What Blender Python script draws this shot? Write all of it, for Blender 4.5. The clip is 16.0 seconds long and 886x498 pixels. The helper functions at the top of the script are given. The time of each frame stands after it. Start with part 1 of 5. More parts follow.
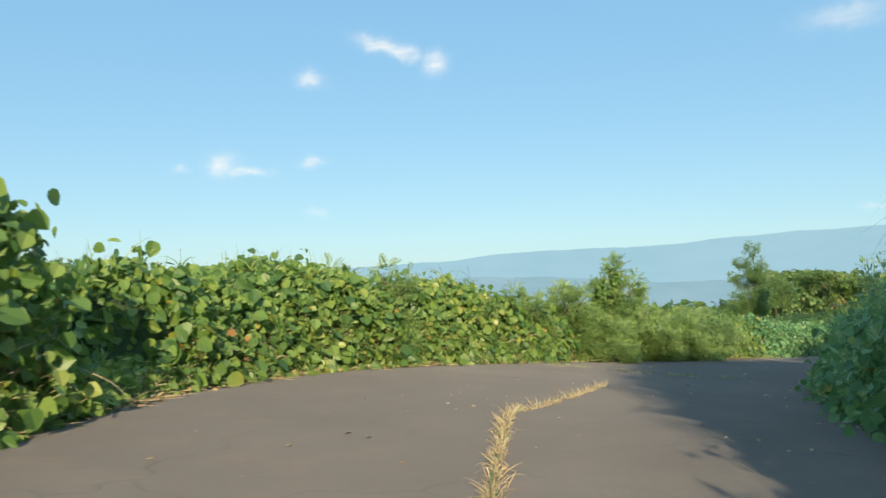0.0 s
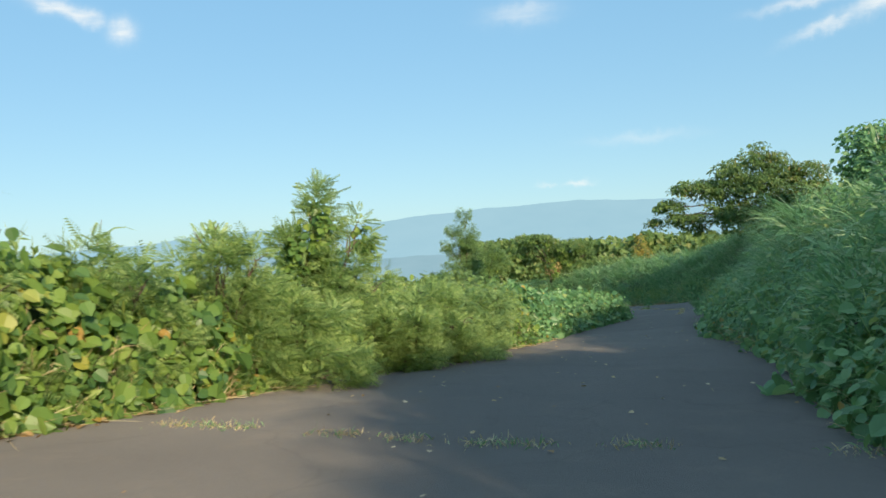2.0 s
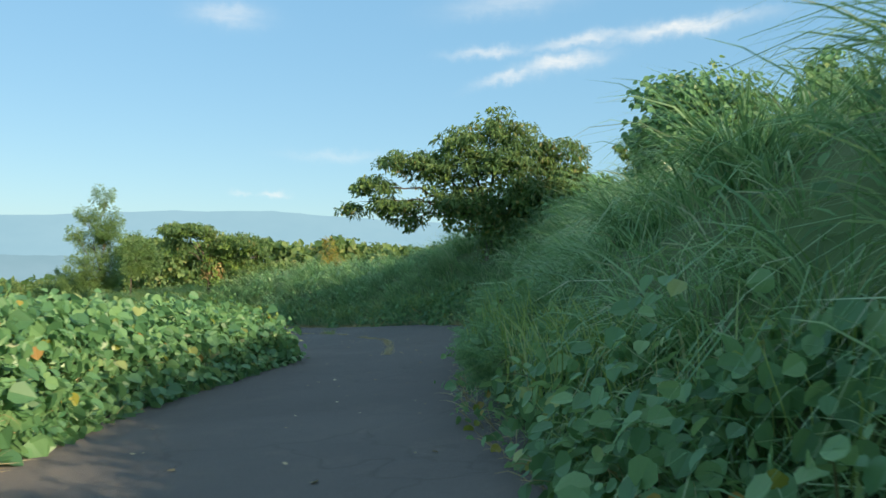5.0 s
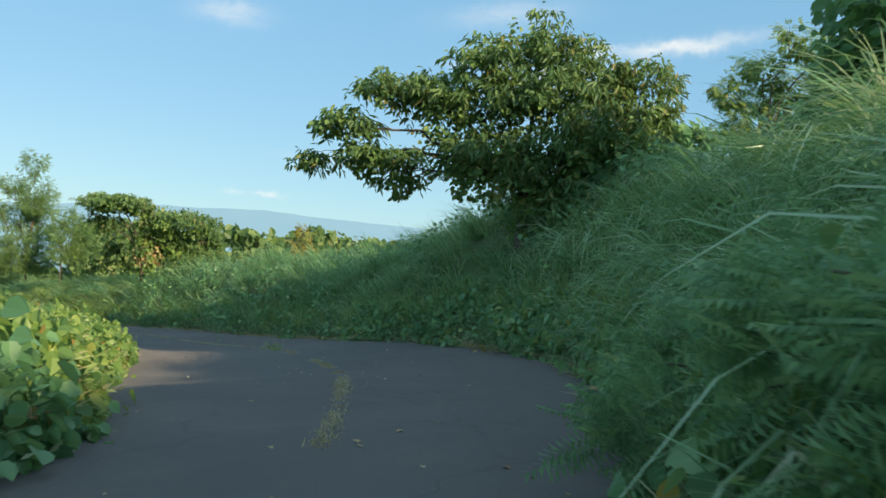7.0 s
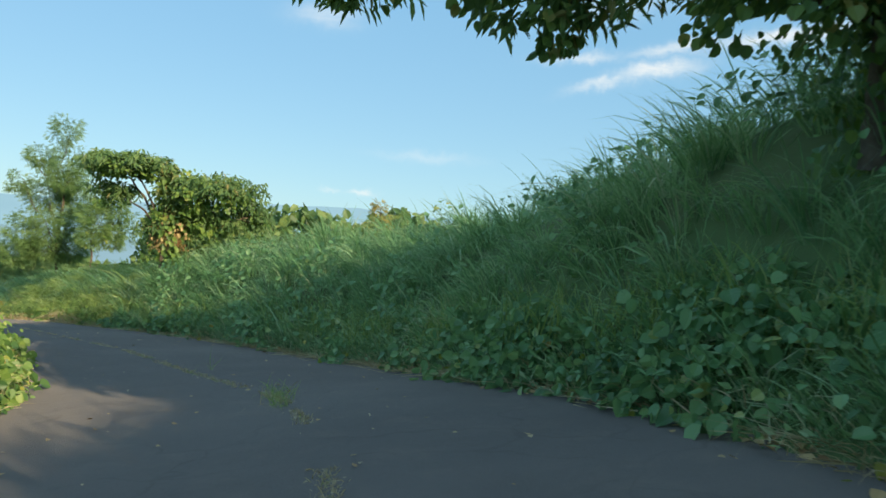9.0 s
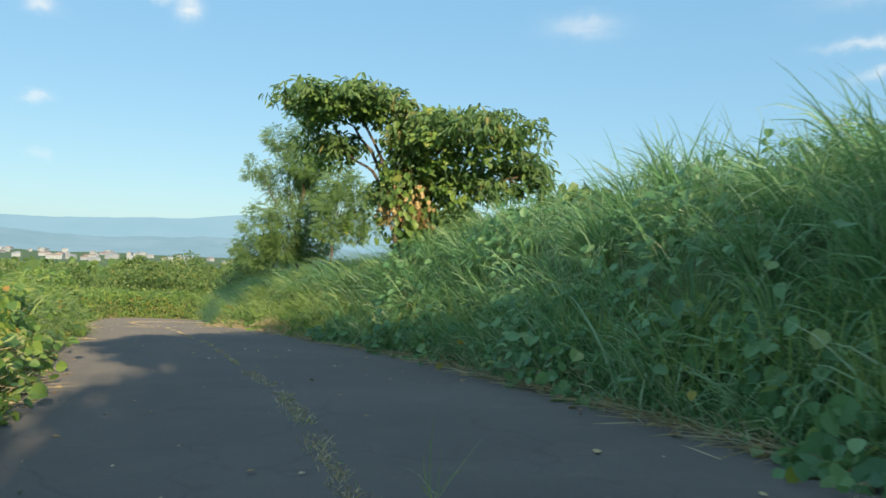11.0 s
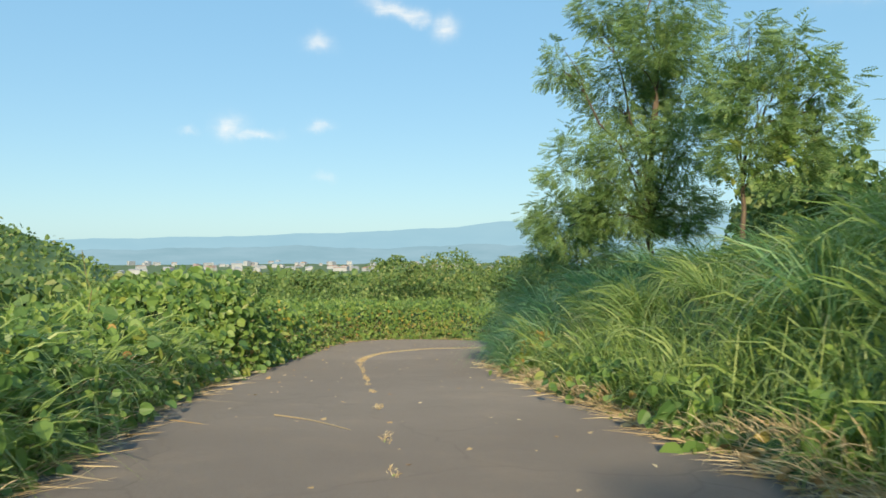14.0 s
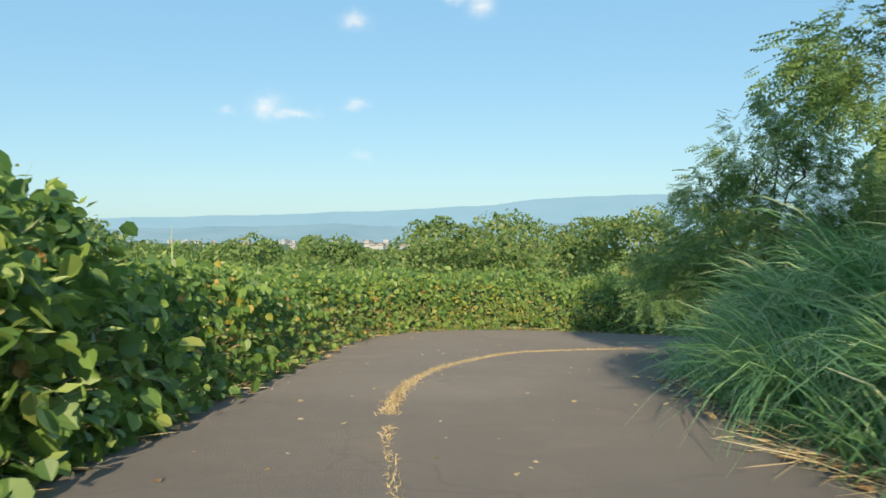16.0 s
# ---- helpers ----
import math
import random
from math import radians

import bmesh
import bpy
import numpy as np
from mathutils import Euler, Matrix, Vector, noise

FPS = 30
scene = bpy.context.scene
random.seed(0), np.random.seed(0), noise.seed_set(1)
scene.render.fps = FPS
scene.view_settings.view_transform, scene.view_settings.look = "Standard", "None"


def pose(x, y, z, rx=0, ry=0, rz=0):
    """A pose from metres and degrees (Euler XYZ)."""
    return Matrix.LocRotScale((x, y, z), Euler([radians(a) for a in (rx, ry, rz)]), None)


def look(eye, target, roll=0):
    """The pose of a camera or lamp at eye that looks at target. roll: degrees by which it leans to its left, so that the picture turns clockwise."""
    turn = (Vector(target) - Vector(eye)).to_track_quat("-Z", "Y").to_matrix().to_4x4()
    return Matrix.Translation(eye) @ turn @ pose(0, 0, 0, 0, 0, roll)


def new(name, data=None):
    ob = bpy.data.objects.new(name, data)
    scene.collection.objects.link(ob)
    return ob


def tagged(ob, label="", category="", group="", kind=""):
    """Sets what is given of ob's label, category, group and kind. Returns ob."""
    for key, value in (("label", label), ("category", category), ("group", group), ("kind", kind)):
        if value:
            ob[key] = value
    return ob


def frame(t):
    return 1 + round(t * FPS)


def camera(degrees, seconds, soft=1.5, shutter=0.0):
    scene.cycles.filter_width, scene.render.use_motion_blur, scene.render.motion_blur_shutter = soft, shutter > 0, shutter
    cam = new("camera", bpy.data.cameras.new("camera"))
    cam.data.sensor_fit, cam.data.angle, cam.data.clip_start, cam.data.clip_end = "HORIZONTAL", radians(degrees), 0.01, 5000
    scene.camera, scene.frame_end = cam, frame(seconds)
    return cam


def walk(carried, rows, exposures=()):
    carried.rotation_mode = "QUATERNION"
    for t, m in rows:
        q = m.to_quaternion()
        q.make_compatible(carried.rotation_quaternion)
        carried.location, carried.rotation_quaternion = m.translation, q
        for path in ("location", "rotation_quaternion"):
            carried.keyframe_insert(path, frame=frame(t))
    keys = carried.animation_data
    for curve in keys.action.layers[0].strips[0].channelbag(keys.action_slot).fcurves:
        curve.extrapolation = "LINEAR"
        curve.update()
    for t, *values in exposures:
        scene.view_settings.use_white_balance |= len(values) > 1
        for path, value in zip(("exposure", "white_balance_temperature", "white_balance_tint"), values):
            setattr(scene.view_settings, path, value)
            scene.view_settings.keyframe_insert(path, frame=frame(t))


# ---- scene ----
LENS = 58.7
cam = camera(LENS, 16.0, soft=1.6, shutter=0.15)
PATH = [
    (0, (1.743, -2.822, 2.496), (1.700, -0.824, 2.575), -1.3),
    (0.5, (1.883, -0.130, 2.430), (2.012, 1.865, 2.483), -1.5),
    (1, (2.303, 2.607, 2.379), (2.615, 4.582, 2.396), -1.3),
    (1.5, (2.949, 5.193, 2.127), (3.444, 7.131, 2.134), -2.7),
    (2, (3.759, 7.697, 1.934), (4.438, 9.578, 1.933), -3.2),
    (2.5, (4.831, 9.942, 1.791), (5.685, 11.751, 1.789), -2.6),
    (3, (6.024, 12.021, 1.620), (7.037, 13.745, 1.628), -1.1),
    (3.5, (7.243, 13.903, 1.498), (8.375, 15.552, 1.513), -0.2),
    (4, (8.581, 15.764, 1.350), (9.805, 17.346, 1.364), 0.2),
    (4.5, (10.041, 17.576, 1.200), (11.337, 19.099, 1.215), 0.6),
    (5, (11.642, 19.290, 1.051), (12.982, 20.775, 1.069), 1.1),
    (5.5, (13.290, 20.988, 0.904), (14.651, 22.453, 0.927), 1.7),
    (6, (14.888, 22.747, 0.761), (16.254, 24.208, 0.789), 2.3),
    (6.3, (15.783, 23.866, 0.677), (17.147, 25.329, 0.708), 2.7),
    (6.5, (16.399, 24.731, 0.588), (17.762, 26.194, 0.624), 3.1),
    (7, (17.834, 26.614, 0.473), (19.189, 28.084, 0.511), 3.7),
    (7.5, (19.595, 28.851, 0.349), (20.933, 30.337, 0.390), 4.2),
    (8, (21.106, 30.957, 0.268), (22.416, 32.468, 0.302), 4.5),
    (8.2, (21.673, 31.801, 0.238), (22.967, 33.326, 0.264), 4.2),
    (8.6, (22.871, 33.423, 0.120), (24.122, 34.984, 0.140), 4.1),
    (9.1, (24.358, 35.421, -0.090), (25.512, 37.055, -0.074), 3.9),
    (9.5, (25.438, 37.069, -0.330), (26.487, 38.772, -0.316), 3.6),
    (9.9, (26.329, 38.829, -0.590), (27.260, 40.600, -0.575), 3.2),
    (10.3, (26.949, 40.762, -0.808), (27.756, 42.592, -0.793), 2.8),
    (10.5, (27.201, 41.763, -0.860), (27.949, 43.618, -0.847), 3.0),
    (11, (27.789, 44.486, -1.019), (28.378, 46.397, -1.011), 2.9),
    (11.5, (28.200, 47.253, -1.203), (28.635, 49.205, -1.191), 2.4),
    (12, (28.388, 49.997, -1.351), (28.688, 51.974, -1.347), 0.9),
    (12.5, (28.380, 52.556, -1.440), (28.557, 54.548, -1.441), -0.1),
    (13, (28.273, 55.360, -1.620), (28.349, 57.359, -1.622), 0.0),
    (13.5, (28.011, 58.306, -1.787), (28.009, 60.306, -1.789), -0.0),
    (14, (27.701, 61.171, -1.970), (27.641, 63.170, -1.974), -0.1),
    (14.5, (27.345, 64.031, -2.171), (27.244, 66.028, -2.186), -0.2),
    (15, (27.020, 66.728, -2.376), (26.894, 68.724, -2.406), -0.4),
    (15.5, (26.658, 69.399, -2.592), (26.520, 71.394, -2.643), -0.4),
    (16, (26.309, 71.984, -2.896), (26.157, 73.977, -2.955), -0.2),
]
walk(cam, [(t, look(eye, target, roll)) for t, eye, target, roll in PATH])

# ---- world, sun ----
SUN_AZ, SUN_EL = 176.4, 18.6     # degrees from +y towards +x, and above the horizon


def az_el(az, el):
    a, e = radians(az), radians(el)
    return Vector((math.sin(a) * math.cos(e), math.cos(a) * math.cos(e), math.sin(e)))


sun = new("sun", bpy.data.lights.new("sun", "SUN"))
sun.data.energy, sun.data.angle, sun.data.color = 6.7, radians(0.55), (1.0, 0.8, 0.53)
sun.matrix_world = look((0, 0, 80), Vector((0, 0, 80)) - az_el(SUN_AZ, SUN_EL) * 10)


class Nodes:
    """Short hand for node trees."""

    def __init__(self, tree):
        self.tree = tree
        tree.nodes.clear()

    def add(self, kind, links=None, **settings):
        node = self.tree.nodes.new(kind)
        if "operation" in settings:
            node.operation = settings["operation"]
        if "use_clamp" in settings:
            node.use_clamp = settings["use_clamp"]
        if "data_type" in settings:
            node.data_type = settings["data_type"]
        if "blend_type" in settings:
            node.blend_type = settings["blend_type"]
        for key, value in (links or {}).items():
            if isinstance(value, bpy.types.NodeSocket):
                self.tree.links.new(value, node.inputs[key])
            else:
                node.inputs[key].default_value = value
        return node

    def math(self, op, a, b=0.0, clamp=False):
        return self.add("ShaderNodeMath", {0: a, 1: b}, operation=op, use_clamp=clamp).outputs[0]

    def mix(self, fac, a, b):
        node = self.add("ShaderNodeMix", {0: fac, 6: a, 7: b}, data_type="RGBA")
        return node.outputs[2]

    def ramp(self, fac, stops, interpolation="LINEAR"):
        node = self.add("ShaderNodeValToRGB", {0: fac})
        node.color_ramp.interpolation = interpolation
        els = node.color_ramp.elements
        while len(els) < len(stops):
            els.new(0.5)
        for el, (pos, col) in zip(els, stops):
            el.position, el.color = pos, (*col, 1.0)
        return node.outputs[0]

    def noise(self, vector, scale, detail=4.0, rough=0.55):
        return self.add("ShaderNodeTexNoise", {"Vector": vector, "Scale": scale, "Detail": detail, "Roughness": rough}).outputs[0]


world = bpy.data.worlds.new("sky")
scene.world = world
world.use_nodes = True
w = Nodes(world.node_tree)
sky = w.add("ShaderNodeTexSky")
sky.sky_type, sky.sun_disc = "NISHITA", False
sky.sun_elevation, sky.sun_rotation = radians(SUN_EL), radians(SUN_AZ)
sky.altitude, sky.air_density, sky.dust_density, sky.ozone_density = 150.0, 1.0, 0.6, 2.2
way = w.add("ShaderNodeTexCoord").outputs["Generated"]
# small clouds: azimuth, elevation, half width, half height (degrees), slant, density
CLOUDS = [(-5.4, 16.85, 1.6, 0.55, -12, 0.95), (-4.2, 16.5, 1.6, 0.45, -18, 0.85), (-3.1, 16.0, 0.8, 0.36, -14, 0.55), (-1.5, 15.6, 0.75, 0.7, 20, 0.8), (-10.7, 14.4, 0.85, 0.55, 0, 0.75),
          (-16.9, 8.4, 0.9, 0.75, -20, 0.8), (-15.1, 7.9, 1.3, 0.35, 0, 0.75), (-10.6, 8.6, 0.8, 0.32, 0, 0.6), (-19.7, 8.0, 0.6, 0.25, 0, 0.4), (-10.3, 5.2, 0.6, 0.3, 0, 0.3),
          (26.5, 16.2, 2.2, 0.75, 0, 0.45), (50.5, 13.8, 2.6, 0.55, 10, 0.95), (46.7, 12.9, 2.2, 0.35, 15, 0.7), (58.5, 15.9, 4.5, 0.5, 6, 0.9),
          (51.8, 15.3, 3.0, 0.4, 10, 0.7), (45.0, 14.6, 2.4, 0.35, 6, 0.6), (46.5, 17.9, 4.0, 0.8, 6, 0.35), (29.8, 4.15, 0.9, 0.22, 0, 0.8), (27.6, 4.2, 0.5, 0.18, 0, 0.4),
          (34.3, 7.0, 3.2, 0.35, 0, 0.25)]
warp = w.add("ShaderNodeTexNoise", {"Vector": way, "Scale": 34.0, "Detail": 4.0, "Roughness": 0.6})
moved = w.add("ShaderNodeVectorMath", {0: warp.outputs["Color"], 1: (0.5, 0.5, 0.5)}, operation="SUBTRACT").outputs[0]
moved = w.add("ShaderNodeVectorMath", {0: moved, "Scale": 0.028}, operation="SCALE").outputs[0]
moved = w.add("ShaderNodeVectorMath", {0: way, 1: moved}, operation="ADD").outputs[0]
cover = None
for az, el, half_w, half_h, slant, dense in CLOUDS:
    c = az_el(az, el)
    across = Vector((math.cos(radians(az)), -math.sin(radians(az)), 0))
    upward = across.cross(c).normalized()
    upward = upward if upward.z > 0 else -upward
    s_ = math.radians(slant)
    ax, ay = across * math.cos(s_) + upward * math.sin(s_), upward * math.cos(s_) - across * math.sin(s_)
    off = w.add("ShaderNodeVectorMath", {0: moved, 1: c}, operation="SUBTRACT").outputs[0]
    u = w.add("ShaderNodeVectorMath", {0: off, 1: ax / radians(half_w)}, operation="DOT_PRODUCT").outputs["Value"]
    v = w.add("ShaderNodeVectorMath", {0: off, 1: ay / radians(half_h)}, operation="DOT_PRODUCT").outputs["Value"]
    r2 = w.math("ADD", w.math("MULTIPLY", u, u), w.math("MULTIPLY", v, v))
    one = w.math("MULTIPLY", w.math("EXPONENT", w.math("MULTIPLY", r2, -1.1)), dense)
    front = w.math("GREATER_THAN", w.add("ShaderNodeVectorMath", {0: way, 1: c}, operation="DOT_PRODUCT").outputs["Value"], 0.5)
    one = w.math("MULTIPLY", one, front)
    cover = one if cover is None else w.math("MAXIMUM", cover, one)
streaks = w.noise(w.add("ShaderNodeMapping", {"Vector": way, "Scale": (1.0, 1.0, 5.0)}).outputs[0], 30.0, 5.0, 0.65)
cover = w.math("MULTIPLY", cover, w.math("ADD", streaks, 0.28), True)
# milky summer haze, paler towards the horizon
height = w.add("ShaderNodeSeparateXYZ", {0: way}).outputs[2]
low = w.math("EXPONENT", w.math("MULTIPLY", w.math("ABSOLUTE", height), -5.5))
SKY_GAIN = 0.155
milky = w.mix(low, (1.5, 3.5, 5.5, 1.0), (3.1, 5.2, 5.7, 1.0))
# unseen upper sky brightened further to fill the shade below
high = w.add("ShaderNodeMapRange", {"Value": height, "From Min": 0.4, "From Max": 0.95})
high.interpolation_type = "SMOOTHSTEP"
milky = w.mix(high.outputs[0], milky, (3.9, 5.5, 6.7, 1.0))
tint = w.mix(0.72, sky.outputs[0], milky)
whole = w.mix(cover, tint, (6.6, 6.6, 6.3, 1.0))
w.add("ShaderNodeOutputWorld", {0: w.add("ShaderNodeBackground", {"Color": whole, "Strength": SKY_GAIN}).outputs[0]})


# ---- materials ----
def material(name):
    m = bpy.data.materials.new(name)
    m.use_nodes = True
    return m, Nodes(m.node_tree)


def leaf_material(name, stops, rough=0.5, through_light=0.42, tint_scale=0.6, single=False):
    """Leaves: a colour for each leaf, drifting from patch to patch, light shining through."""
    m, n = material(name)
    place = n.add("ShaderNodeTexCoord").outputs["Object"]
    each = n.add("ShaderNodeObjectInfo").outputs["Random"] if single else n.add("ShaderNodeNewGeometry").outputs["Random Per Island"]
    patch = n.noise(place, tint_scale, 2.0)
    fac = n.math("ADD", each, n.math("MULTIPLY", n.math("SUBTRACT", patch, 0.5), 0.7), True)
    colour = n.ramp(fac, stops)
    veins = n.noise(place, 90.0, 2.0)
    colour = n.mix(n.math("MULTIPLY", veins, 0.35), colour, n.mix(0.5, colour, (0.02, 0.05, 0.01, 1)))
    front = n.add("ShaderNodeBsdfPrincipled", {"Base Color": colour, "Roughness": rough, "Specular IOR Level": 0.5})
    back = n.add("ShaderNodeBsdfTranslucent", {"Color": n.mix(0.35, colour, (0.38, 0.44, 0.07, 1))})
    n.add("ShaderNodeOutputMaterial", {0: n.add("ShaderNodeMixShader", {0: through_light, 1: front.outputs[0], 2: back.outputs[0]}).outputs[0]})
    return m


def plain_material(name, a, b, scale, rough=0.85, bump=0.0, fine=40.0, c=None):
    m, n = material(name)
    place = n.add("ShaderNodeTexCoord").outputs["Object"]
    fac = n.noise(place, scale, 6.0, 0.6)
    stops = [(0.3, a), (0.7, b)] if c is None else [(0.25, a), (0.5, b), (0.75, c)]
    colour = n.ramp(fac, stops)
    grain = n.noise(place, fine, 3.0)
    colour = n.mix(n.math("MULTIPLY", grain, 0.3), colour, n.mix(0.6, colour, (0.01, 0.01, 0.01, 1)))
    values = {"Base Color": colour, "Roughness": rough}
    if bump:
        values["Normal"] = n.add("ShaderNodeBump", {"Height": grain, "Strength": bump, "Distance": 0.02}).outputs[0]
    n.add("ShaderNodeOutputMaterial", {0: n.add("ShaderNodeBsdfPrincipled", values).outputs[0]})
    return m


KUDZU_STOPS = [(0.0, (0.07, 0.165, 0.055)), (0.35, (0.145, 0.27, 0.07)), (0.75, (0.235, 0.37, 0.085)), (0.97, (0.31, 0.425, 0.1)), (1.0, (0.4, 0.46, 0.11))]
# bluish, lifted tone of kudzu in shade, put into the leaf colour
SHADE_STOPS = [(0.0, (0.085, 0.22, 0.1)), (0.5, (0.17, 0.365, 0.16)), (0.95, (0.28, 0.49, 0.21)), (1.0, (0.44, 0.52, 0.19))]
KUDZU = leaf_material("kudzu_leaf", KUDZU_STOPS, 0.42)
KUDZU_SHADE = leaf_material("kudzu_leaf_in_shade", SHADE_STOPS, 0.38)
KUDZU_ONE = leaf_material("large_kudzu_leaf", KUDZU_STOPS, 0.42, single=True)
KUDZU_SHADE_ONE = leaf_material("large_kudzu_leaf_in_shade", SHADE_STOPS, 0.38, single=True)
YELLOWING = leaf_material("yellowing_leaf", [(0.0, (0.2, 0.28, 0.03)), (0.4, (0.42, 0.40, 0.07)), (0.75, (0.55, 0.38, 0.09)), (1.0, (0.45, 0.24, 0.09))])
GRASS = leaf_material("grass_blade", [(0.0, (0.09, 0.25, 0.11)), (0.5, (0.22, 0.44, 0.19)), (0.9, (0.4, 0.6, 0.31)), (1.0, (0.56, 0.6, 0.38))], 0.36, 0.42)
# brighter, yellower copy of the grass, sunlight put into its colour
GRASS_BRIGHT = leaf_material("bright_grass_blade", [(0.0, (0.18, 0.3, 0.08)), (0.5, (0.33, 0.46, 0.135)), (0.95, (0.48, 0.59, 0.21)), (1.0, (0.6, 0.58, 0.3))], 0.4, 0.45)
FEATHER = leaf_material("feathery_leaf", [(0.0, (0.11, 0.22, 0.085)), (0.5, (0.2, 0.335, 0.125)), (1.0, (0.32, 0.45, 0.155))], 0.5, 0.42)
# shaded copy of the feathery leaf, the bluer shade tone in its colour
FEATHER_SHADE = leaf_material("shaded_feathery_leaf", [(0.0, (0.1, 0.24, 0.12)), (0.5, (0.19, 0.38, 0.18)), (1.0, (0.3, 0.5, 0.24))], 0.45, 0.4)
UMBRELLA = leaf_material("silk_tree_leaf", [(0.0, (0.07, 0.15, 0.055)), (0.5, (0.13, 0.235, 0.08)), (0.95, (0.22, 0.33, 0.105)), (1.0, (0.34, 0.3, 0.11))], 0.55, 0.35)
TREE_LEAF = leaf_material("vine_leaf_on_tree", [(0.0, (0.075, 0.16, 0.055)), (0.5, (0.145, 0.265, 0.08)), (0.93, (0.26, 0.38, 0.1)), (1.0, (0.45, 0.37, 0.12))], 0.5, 0.38)
# sunlit copy of the feathery leaf, the sun's brightness in its colour
FEATHER_SUN = leaf_material("sunlit_feathery_leaf", [(0.0, (0.17, 0.29, 0.1)), (0.5, (0.32, 0.47, 0.17)), (1.0, (0.47, 0.6, 0.22))], 0.5, 0.47)
WOODS = leaf_material("woodland_leaf", [(0.0, (0.065, 0.14, 0.042)), (0.5, (0.135, 0.225, 0.066)), (0.9, (0.22, 0.305, 0.09)), (1.0, (0.3, 0.32, 0.12))], 0.55, 0.3, 0.12)
GRASS_PALE = leaf_material("pale_grass_blade", [(0.0, (0.2, 0.4, 0.19)), (0.5, (0.36, 0.57, 0.31)), (0.9, (0.52, 0.69, 0.43)), (1.0, (0.62, 0.66, 0.45))], 0.34, 0.42)
STRAW = leaf_material("dry_straw", [(0.0, (0.4, 0.29, 0.15)), (0.5, (0.58, 0.45, 0.26)), (1.0, (0.72, 0.62, 0.42))], 0.7, 0.2)
LITTER = leaf_material("fallen_leaf", [(0.0, (0.27, 0.15, 0.07)), (0.5, (0.48, 0.32, 0.15)), (1.0, (0.6, 0.47, 0.24))], 0.75, 0.15)
# very dark green: litter tone with the shade between leaves put in
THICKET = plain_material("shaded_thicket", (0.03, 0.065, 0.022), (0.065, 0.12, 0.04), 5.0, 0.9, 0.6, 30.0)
SOIL = plain_material("hillside_soil", (0.06, 0.11, 0.035), (0.1, 0.17, 0.055), 0.5, 0.95, 0.4, 8.0, (0.14, 0.16, 0.075))
STEM = plain_material("green_brown_stem", (0.14, 0.15, 0.05), (0.24, 0.2, 0.09), 6.0, 0.8)
BARK = plain_material("grey_brown_bark", (0.09, 0.065, 0.045), (0.19, 0.15, 0.11), 9.0, 0.9, 0.7, 60.0)


def asphalt():
    m, n = material("worn_asphalt")
    place = n.add("ShaderNodeTexCoord").outputs["Object"]
    base = n.ramp(n.noise(place, 0.45, 5.0, 0.6), [(0.3, (0.116, 0.106, 0.096)), (0.7, (0.158, 0.145, 0.13))])
    stones = n.add("ShaderNodeTexVoronoi", {"Vector": place, "Scale": 95.0})
    base = n.mix(n.math("MULTIPLY", stones.outputs["Color"], 0.4), base, (0.215, 0.2, 0.188, 1))
    dust = n.ramp(n.noise(place, 1.7, 7.0, 0.7), [(0.52, (0, 0, 0)), (0.78, (1, 1, 1))])
    base = n.mix(n.math("MULTIPLY", dust, 0.35), base, (0.27, 0.23, 0.18, 1))
    patches = n.ramp(n.noise(place, 0.16, 3.0, 0.5), [(0.42, (0, 0, 0)), (0.5, (1, 1, 1))])
    base = n.mix(n.math("MULTIPLY", patches, 0.22), base, (0.085, 0.076, 0.07, 1))
    cracks = n.add("ShaderNodeTexVoronoi", {"Vector": n.add("ShaderNodeVectorMath", {0: place, 1: n.add("ShaderNodeTexNoise", {"Vector": place, "Scale": 1.3}).outputs["Color"]}, operation="ADD").outputs[0], "Scale": 0.42})
    cracks.feature = "DISTANCE_TO_EDGE"
    crack = n.ramp(cracks.outputs["Distance"], [(0.0, (1, 1, 1)), (0.012, (0, 0, 0))])
    base = n.mix(n.math("MULTIPLY", crack, n.math("MULTIPLY", n.noise(place, 0.7, 2.0), 0.4)), base, (0.035, 0.032, 0.03, 1))
    bump = n.add("ShaderNodeBump", {"Height": n.noise(place, 130.0, 3.0), "Strength": 0.9, "Distance": 0.012}).outputs[0]
    n.add("ShaderNodeOutputMaterial", {0: n.add("ShaderNodeBsdfPrincipled", {"Base Color": base, "Roughness": 0.9, "Diffuse Roughness": 1.0, "Normal": bump}).outputs[0]})
    return m


ASPHALT = asphalt()


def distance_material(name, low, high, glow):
    """Glowing far hills, the haze of miles of air put into their colour."""
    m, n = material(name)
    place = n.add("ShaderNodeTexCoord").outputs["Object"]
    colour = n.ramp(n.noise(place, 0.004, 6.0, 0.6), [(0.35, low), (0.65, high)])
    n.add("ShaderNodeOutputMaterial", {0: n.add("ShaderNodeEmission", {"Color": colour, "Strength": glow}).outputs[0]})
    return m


# ---- shapes ----
RNG = np.random.default_rng(7)


